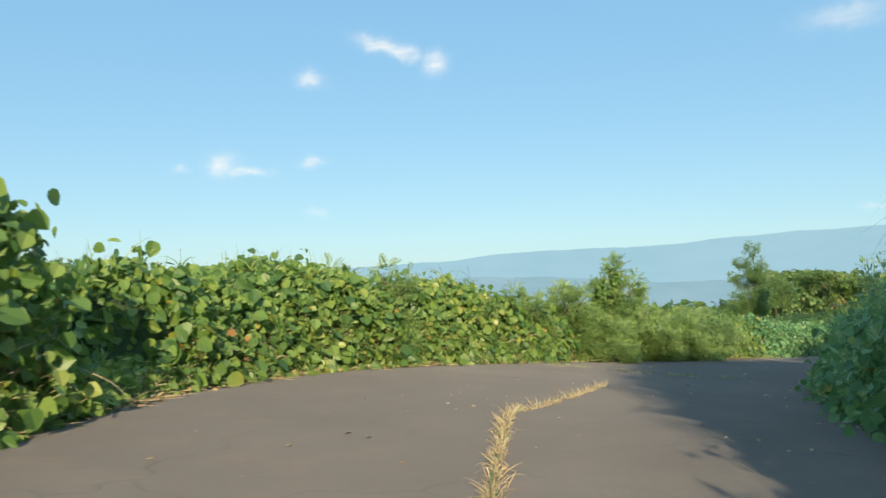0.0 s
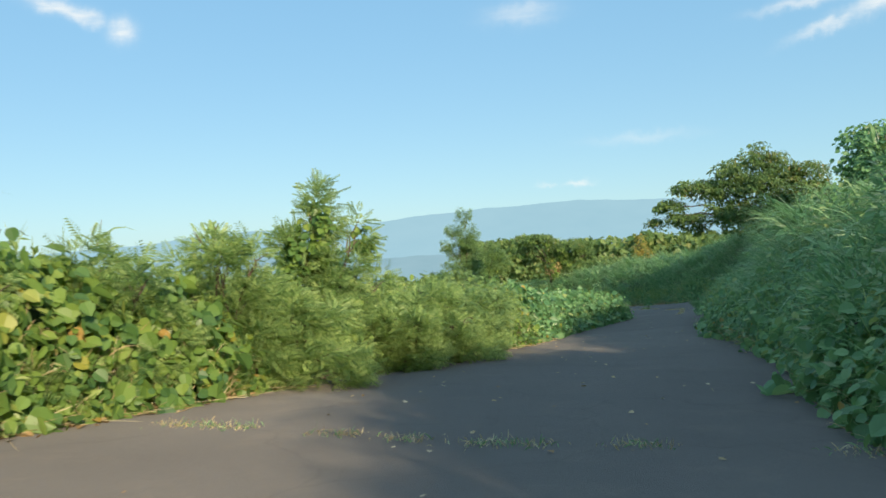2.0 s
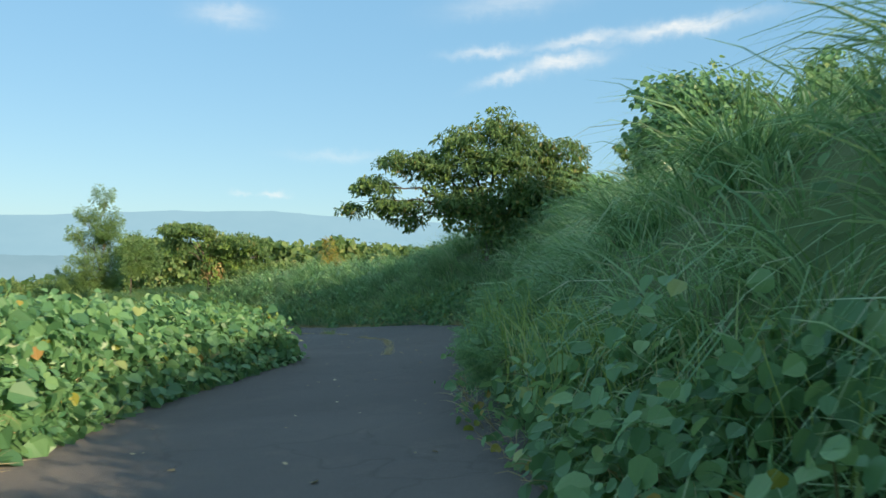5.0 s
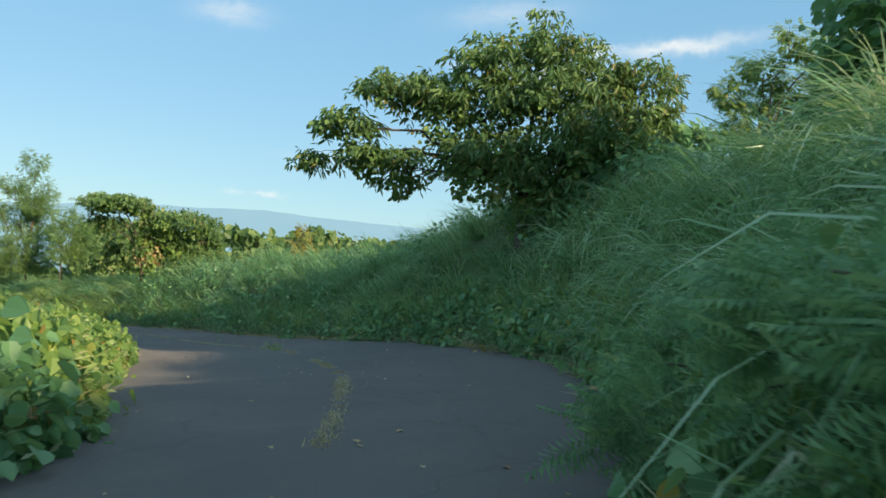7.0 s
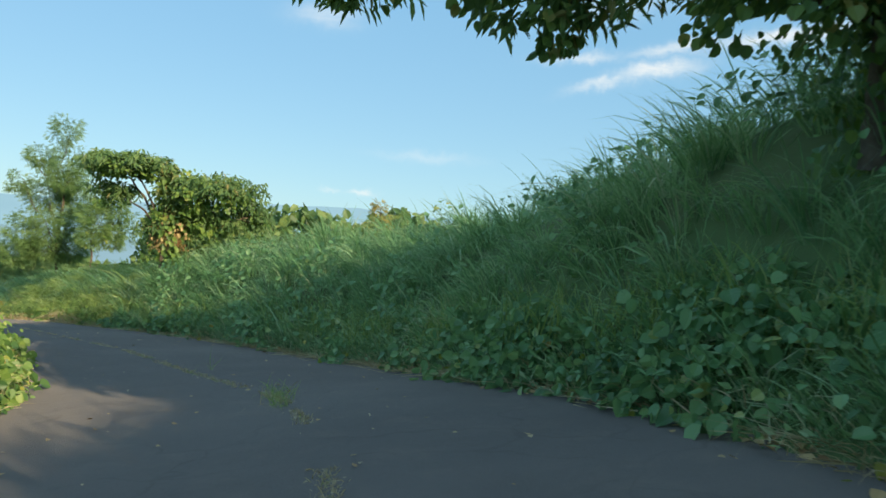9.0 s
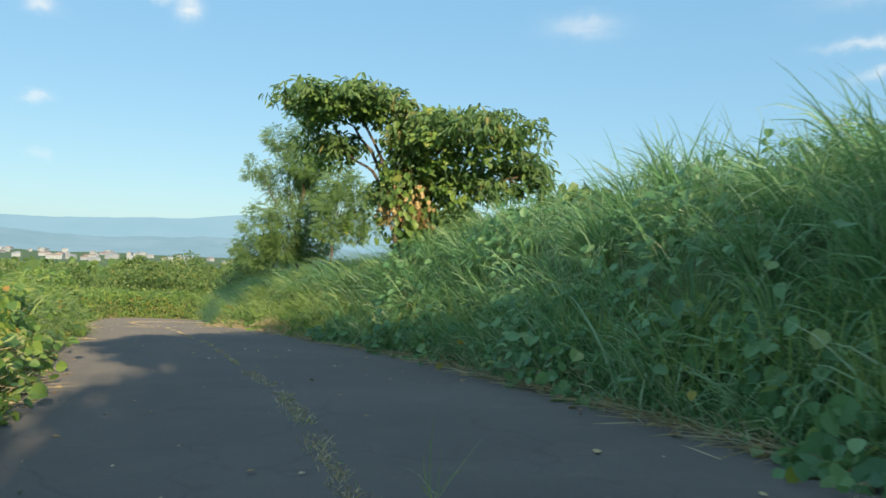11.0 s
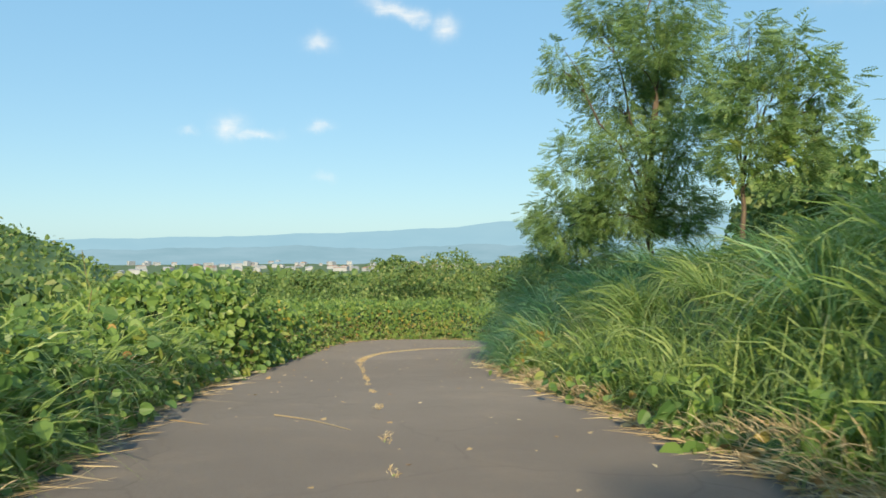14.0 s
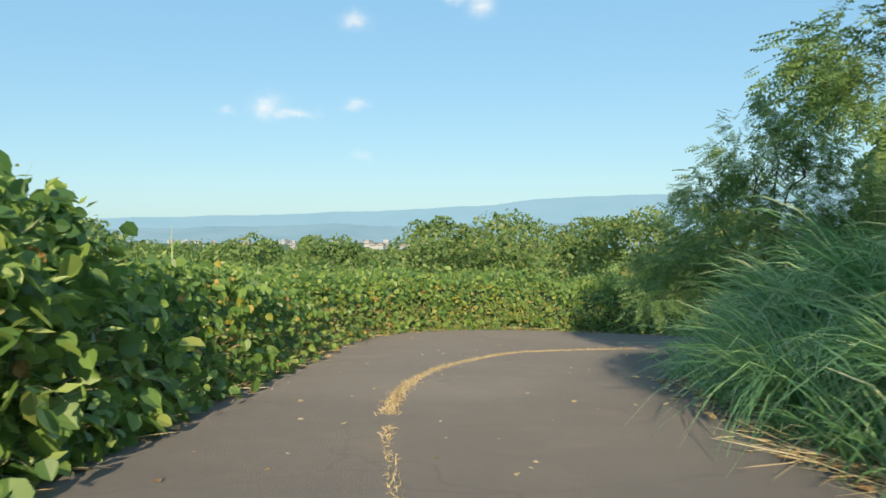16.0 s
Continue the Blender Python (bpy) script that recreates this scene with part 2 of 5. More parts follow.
def mesh_from(name, verts, faces, mat, smooth=False):
    """A mesh from an array of points and an array of faces of one size, or a list of such arrays."""
    data = bpy.data.meshes.new(name)
    groups = faces if isinstance(faces, list) else [faces]
    verts = np.ascontiguousarray(verts, dtype=np.float32)
    loops = np.concatenate([f.ravel() for f in groups]).astype(np.int32)
    sizes = np.concatenate([np.full(len(f), f.shape[1]) for f in groups]).astype(np.int32)
    starts = np.concatenate([[0], np.cumsum(sizes)[:-1]]).astype(np.int32)
    data.vertices.add(len(verts))
    data.vertices.foreach_set("co", verts.ravel())
    data.loops.add(len(loops))
    data.loops.foreach_set("vertex_index", loops)
    data.polygons.add(len(sizes))
    data.polygons.foreach_set("loop_start", starts)
    data.polygons.foreach_set("loop_total", sizes)
    data.polygons.foreach_set("use_smooth", np.full(len(sizes), smooth))
    data.materials.append(mat)
    data.update(calc_edges=True)
    data.validate()
    return data


def part(name, data, parent, label="", kind=""):
    ob = new(name, data)
    ob.parent = parent
    return tagged(ob, label, kind=kind)


def unit(v):
    return v / np.maximum(np.linalg.norm(v, axis=-1, keepdims=True), 1e-9)


def smooth_line(points, step):
    """A Catmull-Rom line through the points, in even steps."""
    p = np.array(points, float)
    p = np.vstack([2 * p[0] - p[1], p, 2 * p[-1] - p[-2]])
    u = np.linspace(0, 1, 20, endpoint=False)[:, None]
    out = [0.5 * (2 * p[i] + (p[i + 1] - p[i - 1]) * u + (2 * p[i - 1] - 5 * p[i] + 4 * p[i + 1] - p[i + 2]) * u ** 2
                  + (3 * p[i] - p[i - 1] - 3 * p[i + 1] + p[i + 2]) * u ** 3) for i in range(1, len(p) - 2)]
    out = np.vstack(out + [p[-2:-1]])
    d = np.concatenate([[0], np.cumsum(np.linalg.norm(np.diff(out[:, :2], axis=0), axis=1))])
    s = np.arange(0, d[-1], step)
    return np.stack([np.interp(s, d, out[:, k]) for k in range(out.shape[1])], axis=1)


def wobble(x, y, scale, seed=0.0):
    """Cheap smooth noise of about -1 to 1."""
    a, b = x / scale + seed * 1.7, y / scale - seed * 2.3
    return (np.sin(a * 1.0 + 1.3 * np.sin(b * 0.9 + seed)) + np.sin(b * 1.1 + 1.1 * np.sin(a * 1.3 - seed)) + 0.6 * np.sin(2.1 * a - 1.7 * b) + 0.4 * np.sin(3.7 * b + 2.9 * a)) / 3.0


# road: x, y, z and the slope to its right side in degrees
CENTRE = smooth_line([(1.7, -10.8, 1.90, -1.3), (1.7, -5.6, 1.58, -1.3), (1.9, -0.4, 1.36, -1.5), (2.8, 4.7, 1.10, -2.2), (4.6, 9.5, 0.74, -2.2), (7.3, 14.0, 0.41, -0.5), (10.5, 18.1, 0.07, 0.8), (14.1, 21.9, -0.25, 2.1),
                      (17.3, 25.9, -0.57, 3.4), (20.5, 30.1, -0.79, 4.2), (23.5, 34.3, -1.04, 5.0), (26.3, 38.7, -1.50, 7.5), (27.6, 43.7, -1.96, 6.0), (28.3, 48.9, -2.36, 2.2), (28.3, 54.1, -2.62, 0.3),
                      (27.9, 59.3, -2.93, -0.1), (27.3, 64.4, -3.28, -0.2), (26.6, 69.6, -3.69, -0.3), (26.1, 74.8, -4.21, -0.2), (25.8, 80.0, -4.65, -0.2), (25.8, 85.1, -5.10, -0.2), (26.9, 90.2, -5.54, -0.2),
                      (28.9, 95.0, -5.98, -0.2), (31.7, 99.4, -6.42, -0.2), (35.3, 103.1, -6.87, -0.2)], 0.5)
LEFT_EDGE = smooth_line([(-2.3, -12), (-2.2, -4), (-2.1, 4.5), (-1.8, 8.0), (-0.6, 11.4), (0.9, 13.6), (2.6, 15.4), (4.2, 17.0), (5.8, 18.9), (8.0, 21.0), (10.5, 23.0), (12.9, 26.0), (15.2, 28.8),
                         (17.9, 31.2), (19.8, 33.0), (21.1, 36.8), (23.3, 42.0), (25.4, 46.5), (26.0, 50.5), (25.8, 54.0), (25.3, 58.2), (25.1, 62.0), (24.7, 66.0), (23.7, 72.0),
                         (23.3, 77.0), (23.0, 84.0), (22.9, 88.0), (23.7, 91.6), (25.7, 94.0), (28.4, 94.9), (32.0, 95.6), (38.0, 98.5), (46.0, 103.0)], 0.25)
# first points, out of view, drawn inwards so the verge shades the road
RIGHT_EDGE = smooth_line([(3.1, -12), (4.0, -4), (5.4, 2.0), (6.4, 5.6), (7.4, 8.8), (8.8, 11.9), (11.3, 15.2), (13.5, 18.6), (15.0, 21.4), (17.5, 24.8), (20.2, 27.6), (23.0, 29.4), (26.0, 32.3),
                          (28.1, 35.2), (29.8, 39.2), (30.9, 43.6), (31.6, 48.0), (31.7, 52.0), (31.3, 57.5), (30.5, 62.0), (29.9, 66.0), (29.2, 71.0), (28.6, 76.0), (28.4, 80.0),
                          (28.9, 83.6), (30.4, 86.6), (33.5, 89.6), (39.0, 93.0), (46.0, 96.5)], 0.25)


def tangents(line):
    return unit(np.gradient(line[:, :2], axis=0))


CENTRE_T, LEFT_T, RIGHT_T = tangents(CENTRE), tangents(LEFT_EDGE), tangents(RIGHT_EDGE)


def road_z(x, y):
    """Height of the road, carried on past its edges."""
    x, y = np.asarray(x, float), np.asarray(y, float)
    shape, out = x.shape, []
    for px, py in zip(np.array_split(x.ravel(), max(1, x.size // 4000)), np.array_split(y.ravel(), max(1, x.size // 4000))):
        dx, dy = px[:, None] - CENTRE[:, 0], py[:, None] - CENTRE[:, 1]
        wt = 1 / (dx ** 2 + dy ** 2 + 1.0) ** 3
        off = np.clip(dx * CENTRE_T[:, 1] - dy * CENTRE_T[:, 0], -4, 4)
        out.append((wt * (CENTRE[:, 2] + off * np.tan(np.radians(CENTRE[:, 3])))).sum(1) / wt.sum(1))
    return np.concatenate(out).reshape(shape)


def beyond(line, tangent, x, y, side):
    """Signed distance past an edge (side 1: to the right of its run) and the index of its nearest point."""
    x, y = np.asarray(x, float), np.asarray(y, float)
    shape, dist, near = x.shape, [], []
    l, t = line[::2], tangent[::2]
    for px, py in zip(np.array_split(x.ravel(), max(1, x.size // 4000)), np.array_split(y.ravel(), max(1, x.size // 4000))):
        dx, dy = px[:, None] - l[:, 0], py[:, None] - l[:, 1]
        d2 = dx ** 2 + dy ** 2
        i = d2.argmin(1)
        k = np.arange(len(i))
        s = (dx[k, i] * t[i, 1] - dy[k, i] * t[i, 0]) * side
        dist.append(np.sign(s) * np.sqrt(d2[k, i]))
        near.append(i * 2)
    return np.concatenate(dist).reshape(shape), np.concatenate(near).reshape(shape)


def bank_height(y):
    """Height of the bank along the right edge."""
    # unseen start, y below 8, raised to throw shade onto the road
    return np.interp(y, [-12, 4, 8, 10, 12, 15, 19, 23, 26, 28.5, 31, 35, 41, 46, 50, 60, 66, 74, 82, 90, 100],
                     [4.8, 4.7, 3.1, 1.9, 1.6, 2.05, 2.55, 2.7, 2.3, 2.3, 2.7, 3.3, 3.5, 2.9, 2.6, 2.3, 1.9, 1.85, 1.4, 0.8, 0.4])


def bank_rise(o):
    return np.interp(o, [0, 0.3, 0.8, 1.5, 2.4, 3.6, 6, 12, 40], [0, 0.06, 0.34, 0.72, 0.93, 1.0, 1.06, 1.12, 1.3])


def ground_z(x, y):
    x, y = np.asarray(x, float), np.asarray(y, float)
    z = road_z(x, y) - 0.07
    right, i = beyond(RIGHT_EDGE, RIGHT_T, x, y, 1)
    left, _ = beyond(LEFT_EDGE, LEFT_T, x, y, -1)
    hb = bank_height(RIGHT_EDGE[i, 1])
    up = np.where(right > 0, hb * bank_rise(np.maximum(right, 0)), 0)
    down = np.where(left > 0, -np.interp(left, [0, 1.5, 10, 60, 300], [0, 0.05, 1.4, 8, 30]), 0)
    z = z + np.where((right > 0) & (right < np.where(left > 0, left, 1e9)), up, 0) + np.where((left > 0) & (left < np.where(right > 0, right, 1e9)), down, 0)
    z = z + wobble(x, y, 3.1) * 0.1 * np.clip(np.maximum(right, left) - 0.5, 0, 2)
    far = np.hypot(x - 22, y - 50)
    valley = np.interp(far, [0, 90, 300, 900, 2500, 6000], [-5, -9, -22, -48, -62, -62]) + wobble(x, y, 70.0, 3) * np.interp(far, [60, 300], [0, 3.0])
    mix = np.clip((far - 75) / 90, 0, 1)
    mix = mix * mix * (3 - 2 * mix)
    return z * (1 - mix) + valley * mix


# ---- ground and road ----
def axis(lo, hi, dense, reach):
    a = np.arange(lo, hi, dense)
    step, out, p = dense, [], hi
    while p < reach:
        out.append(p)
        step *= 1.16
        p += step
    out = np.array(out + [reach])
    return np.concatenate([(lo + hi) - out[::-1], a, out])


gx, gy = axis(-14, 52, 0.7, 4700.0), axis(-14, 112, 0.7, 4700.0)
X, Y = np.meshgrid(gx, gy)
Z = ground_z(X, Y)
n_x, n_y = len(gx), len(gy)
idx = np.arange(n_x * n_y).reshape(n_y, n_x)
quads = np.stack([idx[:-1, :-1], idx[:-1, 1:], idx[1:, 1:], idx[1:, :-1]], -1).reshape(-1, 4)
tagged(new("ground", mesh_from("ground", np.stack([X, Y, Z], -1).reshape(-1, 3), quads, SOIL, True)), "green overgrown hillside falling to a hazy valley", "ground", kind="structure")


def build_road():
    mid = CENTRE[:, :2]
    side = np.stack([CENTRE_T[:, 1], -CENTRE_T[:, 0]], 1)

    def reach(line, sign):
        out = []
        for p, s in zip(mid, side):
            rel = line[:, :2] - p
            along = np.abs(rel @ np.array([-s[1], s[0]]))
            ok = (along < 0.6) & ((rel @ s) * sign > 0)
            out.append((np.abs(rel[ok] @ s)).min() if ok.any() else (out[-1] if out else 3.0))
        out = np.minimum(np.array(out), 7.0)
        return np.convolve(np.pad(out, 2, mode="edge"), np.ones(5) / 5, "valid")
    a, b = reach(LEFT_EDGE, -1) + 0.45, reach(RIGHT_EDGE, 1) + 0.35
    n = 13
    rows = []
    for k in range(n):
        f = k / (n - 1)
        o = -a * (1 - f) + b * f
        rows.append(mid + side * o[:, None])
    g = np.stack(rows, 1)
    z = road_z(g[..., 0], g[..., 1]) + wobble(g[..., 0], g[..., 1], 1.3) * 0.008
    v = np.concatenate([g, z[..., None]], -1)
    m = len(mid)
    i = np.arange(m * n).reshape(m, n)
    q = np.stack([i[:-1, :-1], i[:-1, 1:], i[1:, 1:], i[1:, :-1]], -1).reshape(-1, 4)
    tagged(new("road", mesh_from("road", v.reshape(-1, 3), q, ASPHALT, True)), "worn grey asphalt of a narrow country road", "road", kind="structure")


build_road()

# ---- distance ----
# haze is painted: pale blue emission in place of lit slopes
FAR_HILL = distance_material("glowing_haze_far_hills", (0.365, 0.6, 0.705), (0.39, 0.625, 0.725), 1.0)
MID_HILL = distance_material("glowing_haze_near_hills", (0.30, 0.49, 0.565), (0.36, 0.55, 0.63), 1.0)


def ridge(name, far, az, el, bottom, mat, label, rough):
    a = np.linspace(az[0], az[-1], 500)
    e = np.interp(a, az, el) + rough * (wobble(a * 1.0, a * 0.3, 1.1) + 0.5 * wobble(a, a, 0.37, 2) + 0.25 * wobble(a, a * 0.5, 0.12, 4))
    rad = np.radians(a)
    rows = []
    for k in range(7):
        f = k / 6
        d = far * (1 - 0.16 * f) + wobble(a, a * 0 + k, 0.8, k) * far * 0.008 * f
        top = np.tan(np.radians(e)) * far
        z = top * (1 - f) ** 1.3 + bottom * (1 - (1 - f) ** 1.3)
        rows.append(np.stack([22 + np.sin(rad) * d, 40 + np.cos(rad) * d, z - 0.5], -1))
    v = np.stack(rows)
    i = np.arange(v.shape[0] * v.shape[1]).reshape(v.shape[:2])
    q = np.stack([i[:-1, :-1], i[1:, :-1], i[1:, 1:], i[:-1, 1:]], -1).reshape(-1, 4)
    tagged(new(name, mesh_from(name, v.reshape(-1, 3), q, mat, True)), label, "hills", kind="structure")


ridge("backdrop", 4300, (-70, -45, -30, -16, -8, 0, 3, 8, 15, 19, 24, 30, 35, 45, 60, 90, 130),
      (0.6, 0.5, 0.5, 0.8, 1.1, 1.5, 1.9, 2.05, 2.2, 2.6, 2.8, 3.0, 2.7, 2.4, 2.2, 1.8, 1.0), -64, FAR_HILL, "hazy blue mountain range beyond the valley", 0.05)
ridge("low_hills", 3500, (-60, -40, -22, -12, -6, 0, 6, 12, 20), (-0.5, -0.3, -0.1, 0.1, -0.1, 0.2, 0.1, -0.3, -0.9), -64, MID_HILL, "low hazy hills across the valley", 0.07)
# ridge added to cover the valley floor with hazy blue-green
ridge("low_hills", 1500, (1, 5, 12, 20, 30, 45, 60, 80), (-2.0, -0.9, -0.45, -0.3, -0.2, -0.1, -0.3, -0.6), -60, MID_HILL, "added low ridge of haze colour covering the bare valley floor", 0.07)


# ---- leaves and blades ----
LEAF = np.array([(0, 0, 0), (0.44, 0.26, 0.09), (0.34, 0.74, 0.03), (0, 1.12, -0.1), (-0.36, 0.7, 0.05), (-0.42, 0.28, 0.07)])
LEAF_FACES = np.array([(0, 1, 2, 3), (0, 3, 4, 5)])
VINE = np.array([(0, 0, 0), (0.34, 0.06, 0.08), (0.5, 0.38, 0.12), (0.36, 0.78, 0.05), (0, 1.06, -0.1), (-0.37, 0.76, 0.06), (-0.5, 0.4, 0.1), (-0.33, 0.08, 0.09)])
VINE_FACES = np.array([(0, 1, 2, 3, 4), (0, 4, 5, 6, 7)])
SLIM = np.array([(0, 0, 0), (0.17, 0.45, 0.04), (0, 1.0, -0.06), (-0.17, 0.45, 0.04)])
SLIM_FACES = np.array([(0, 1, 2), (0, 2, 3)])


def frond_template(pairs=6, width=0.34, thick=0.11):
    """A feathery leaf: pairs of slim leaflets along a stalk."""
    v, f = [], []
    for k in range(pairs):
        y0 = 0.1 + 0.86 * k / pairs
        span = width * (1 - 0.45 * abs(2 * k / (pairs - 1) - 0.9))
        for s in (1, -1):
            b = len(v)
            v += [(0, y0, 0), (s * span, y0 + 0.12, -0.05), (s * span * 0.35, y0 + 0.04 + thick, 0.02)]
            f.append((b, b + 1, b + 2) if s > 0 else (b, b + 2, b + 1))
    return np.array(v), np.array(f)


FROND, FROND_FACES = frond_template()
PLUME, PLUME_FACES = frond_template(5, 0.3, 0.13)
FERN, FERN_FACES = frond_template(8, 0.32, 0.065)
PINNA = np.array([(0, 0, 0), (0.12, 0.2, 0.04), (0.14, 0.6, 0.02), (0, 1.0, -0.14), (-0.13, 0.58, 0.01), (-0.12, 0.22, 0.05)])


def scatter(P, tip, normal, size, template, faces):
    """Copies of a leaf at P, pointing to tip, facing normal."""
    y = unit(tip)
    x = unit(np.cross(y, normal))
    z = np.cross(x, y)
    basis = np.stack([x, y, z], 1) * np.asarray(size)[:, None, None]
    v = P[:, None, :] + np.einsum("kc,ncd->nkd", template, basis)
    f = faces[None] + (np.arange(len(P)) * len(template))[:, None, None]
    return v.reshape(-1, 3), f.reshape(-1, faces.shape[1])


def blades(P, up, lean, length, width, droop):
    """Arching grass blades: up is the first direction, lean the way they fall over."""
    n = len(P)
    side = unit(np.cross(up, lean) + 1e-6)
    twist = RNG.normal(0, 0.75, (n, 1))
    side = side * np.cos(twist) + unit(np.cross(side, unit(up + lean * 0.6))) * np.sin(twist)
    u = np.array([0.0, 0.3, 0.56, 0.8, 1.0])
    w_ = np.array([0.75, 1.0, 0.85, 0.55, 0.0])
    L = length[:, None, None]
    d = droop[:, None, None]
    uu = u[None, :, None]
    pos = P[:, None] + up[:, None] * L * (uu - 0.38 * d * uu ** 2) + lean[:, None] * L * (0.14 * uu + 0.64 * d * uu ** 2) - np.array([0, 0, 1.0]) * L * 0.68 * d ** 2 * uu ** 3
    off = side[:, None] * (width[:, None] * w_[None])[..., None] * 0.5
    a, b = pos + off, pos - off
    v = np.concatenate([np.stack([a[:, :4], b[:, :4]], 2).reshape(n, 8, 3), pos[:, 4:]], 1)
    base = (np.arange(n) * 9)[:, None, None]
    q = (np.array([(0, 1, 3, 2), (2, 3, 5, 4), (4, 5, 7, 6)])[None] + base).reshape(-1, 4)
    t = (np.array([(6, 7, 8)])[None] + base).reshape(-1, 3)
    return v.reshape(-1, 3), [q, t]


def joined(pieces):
    """Several (verts, faces) of the same face sizes as one."""
    verts, groups, base = [], {}, 0
    for v, f in pieces:
        for g in (f if isinstance(f, list) else [f]):
            groups.setdefault(g.shape[1], []).append(g + base)
        verts.append(v)
        base += len(v)
    return np.concatenate(verts), [np.concatenate(g) for g in groups.values()]


def random_units(n):
    return unit(RNG.normal(size=(n, 3)))


def tube(points, radii, sides=7):
    p = np.array(points, float)
    t = unit(np.gradient(p, axis=0))
    ref = np.where(np.abs(t[:, 2:]) > 0.9, np.array([[1.0, 0, 0]]), np.array([[0, 0, 1.0]]))
    a = unit(np.cross(t, ref))
    b = np.cross(t, a)
    ang = np.linspace(0, 2 * np.pi, sides, endpoint=False)
    ring = p[:, None] + (a[:, None] * np.cos(ang)[None, :, None] + b[:, None] * np.sin(ang)[None, :, None]) * np.array(radii)[:, None, None]
    i = np.arange(len(p) * sides).reshape(len(p), sides)
    j = np.roll(i, -1, 1)
    return ring.reshape(-1, 3), np.stack([i[:-1], j[:-1], j[1:], i[1:]], -1).reshape(-1, 4)


class Strip:
    """A thicket along an edge: a profile of (distance past the edge, height) swept along it, lumpy."""

    def __init__(self, line, tangent, side, start, end, profile, height, seed, base=None):
        self.l = line[start:end]
        t = tangent[start:end]
        self.out = np.stack([t[:, 1], -t[:, 0]], 1) * side
        p = np.array(profile, float)
        d = np.concatenate([[0], np.cumsum(np.linalg.norm(np.diff(p, axis=0), axis=1))])
        self.po, self.ph, self.pd = p[:, 0], p[:, 1], d / d[-1]
        self.height, self.seed, self.base = height, seed, base
        self.area = d[-1] * 0.25 * len(self.l)

    def at(self, s, u, inset=0.0):
        i = np.clip(s * (len(self.l) - 1), 0, len(self.l) - 1.001)
        k = i.astype(int)
        f = (i - k)[:, None]
        e = self.l[k, :2] * (1 - f) + self.l[k + 1, :2] * f
        out = unit(self.out[k] * (1 - f) + self.out[k + 1] * f)
        o, h = np.interp(u, self.pd, self.po), np.interp(u, self.pd, self.ph)
        hh = self.height(e[:, 0], e[:, 1])
        lump = wobble(e[:, 0] + o, e[:, 1] + h * 2, 0.55, self.seed) * 0.26 + wobble(e[:, 0], e[:, 1], 1.5, self.seed + 3) * 0.36
        taper = np.clip(np.minimum(s, 1 - s) * len(self.l) * 0.25 / 0.8, 0.15, 1)
        oo = o + lump * np.clip(h, 0.2, 1) + inset * 0.8
        p = e + out * oo[:, None]
        z0 = ground_z(p[:, 0], p[:, 1]) if self.base else road_z(e[:, 0], e[:, 1])
        z = z0 + np.maximum(h * hh * taper * (1 + 0.2 * wobble(e[:, 0], e[:, 1], 1.1, self.seed + 5) + 0.13 * wobble(e[:, 0], e[:, 1], 0.4, self.seed + 7)) + lump * 0.5 * (h > 0.05) - inset, -0.15)
        return np.column_stack([p, z])

    def sample(self, n, lo=0.0, hi=1.0, power=1.0):
        s, u = RNG.random(n), lo + (hi - lo) * RNG.random(n) ** power
        p = self.at(s, u)
        a, b = self.at(np.minimum(s + 0.15 / (len(self.l) * 0.25), 1), u), self.at(s, np.minimum(u + 0.02, 1))
        nrm = unit(np.cross(a - p, b - p) + 1e-9)
        i = np.clip((s * (len(self.l) - 1)).astype(int), 0, len(self.l) - 1)
        flip = np.sign(nrm[:, 2] + 0.3 * -(nrm[:, :2] * self.out[i]).sum(1))
        return p, nrm * np.where(flip == 0, 1, flip)[:, None], np.column_stack([-self.out[i], np.zeros(n)]), u

    def body(self, inset):
        s, u = np.meshgrid(np.linspace(0, 1, max(3, len(self.l) // 2)), np.linspace(0, 1, 12), indexing="ij")
        p = self.at(s.ravel(), u.ravel(), inset)
        i = np.arange(s.size).reshape(s.shape)
        return p, np.stack([i[:-1, :-1], i[:-1, 1:], i[1:, 1:], i[1:, :-1]], -1).reshape(-1, 4)


def kudzu_points(strip, n, depth, lo=0.0, hi=1.0, power=1.0):
    p, nrm, outward, u = strip.sample(n, lo, hi, power)
    gap = wobble(p[:, 0] + p[:, 1] * 0.6, p[:, 2] * 1.4 - p[:, 1] * 0.5, 0.23, strip.seed) < -0.42 - 0.35 * RNG.random(n)
    nrm = np.where(gap[:, None], -nrm, nrm)
    p = np.where(gap[:, None], p + nrm * (0.1 + 0.25 * RNG.random((n, 1))), p)
    p = p + nrm * (RNG.normal(0, depth, (n, 1)) + (RNG.random((n, 1)) > 0.93) * RNG.random((n, 1)) * 0.3) + RNG.normal(0, 0.03, (n, 3))
    nrm = np.where(gap[:, None], -nrm, nrm)
    face = unit(nrm * 0.55 + np.array([0.12, -0.7, 0.5]) * 0.55 + random_units(n) * 0.95)
    tip = unit(np.array([0, 0, -0.75]) + outward * 0.55 + random_units(n) * 0.75)
    return p, tip, face


HEDGE_PROFILE = [(-0.25, 0.0), (-0.05, 0.3), (0.05, 0.65), (0.3, 0.92), (0.8, 1.0), (1.8, 1.0), (3.2, 0.8), (4.2, 0.45)]


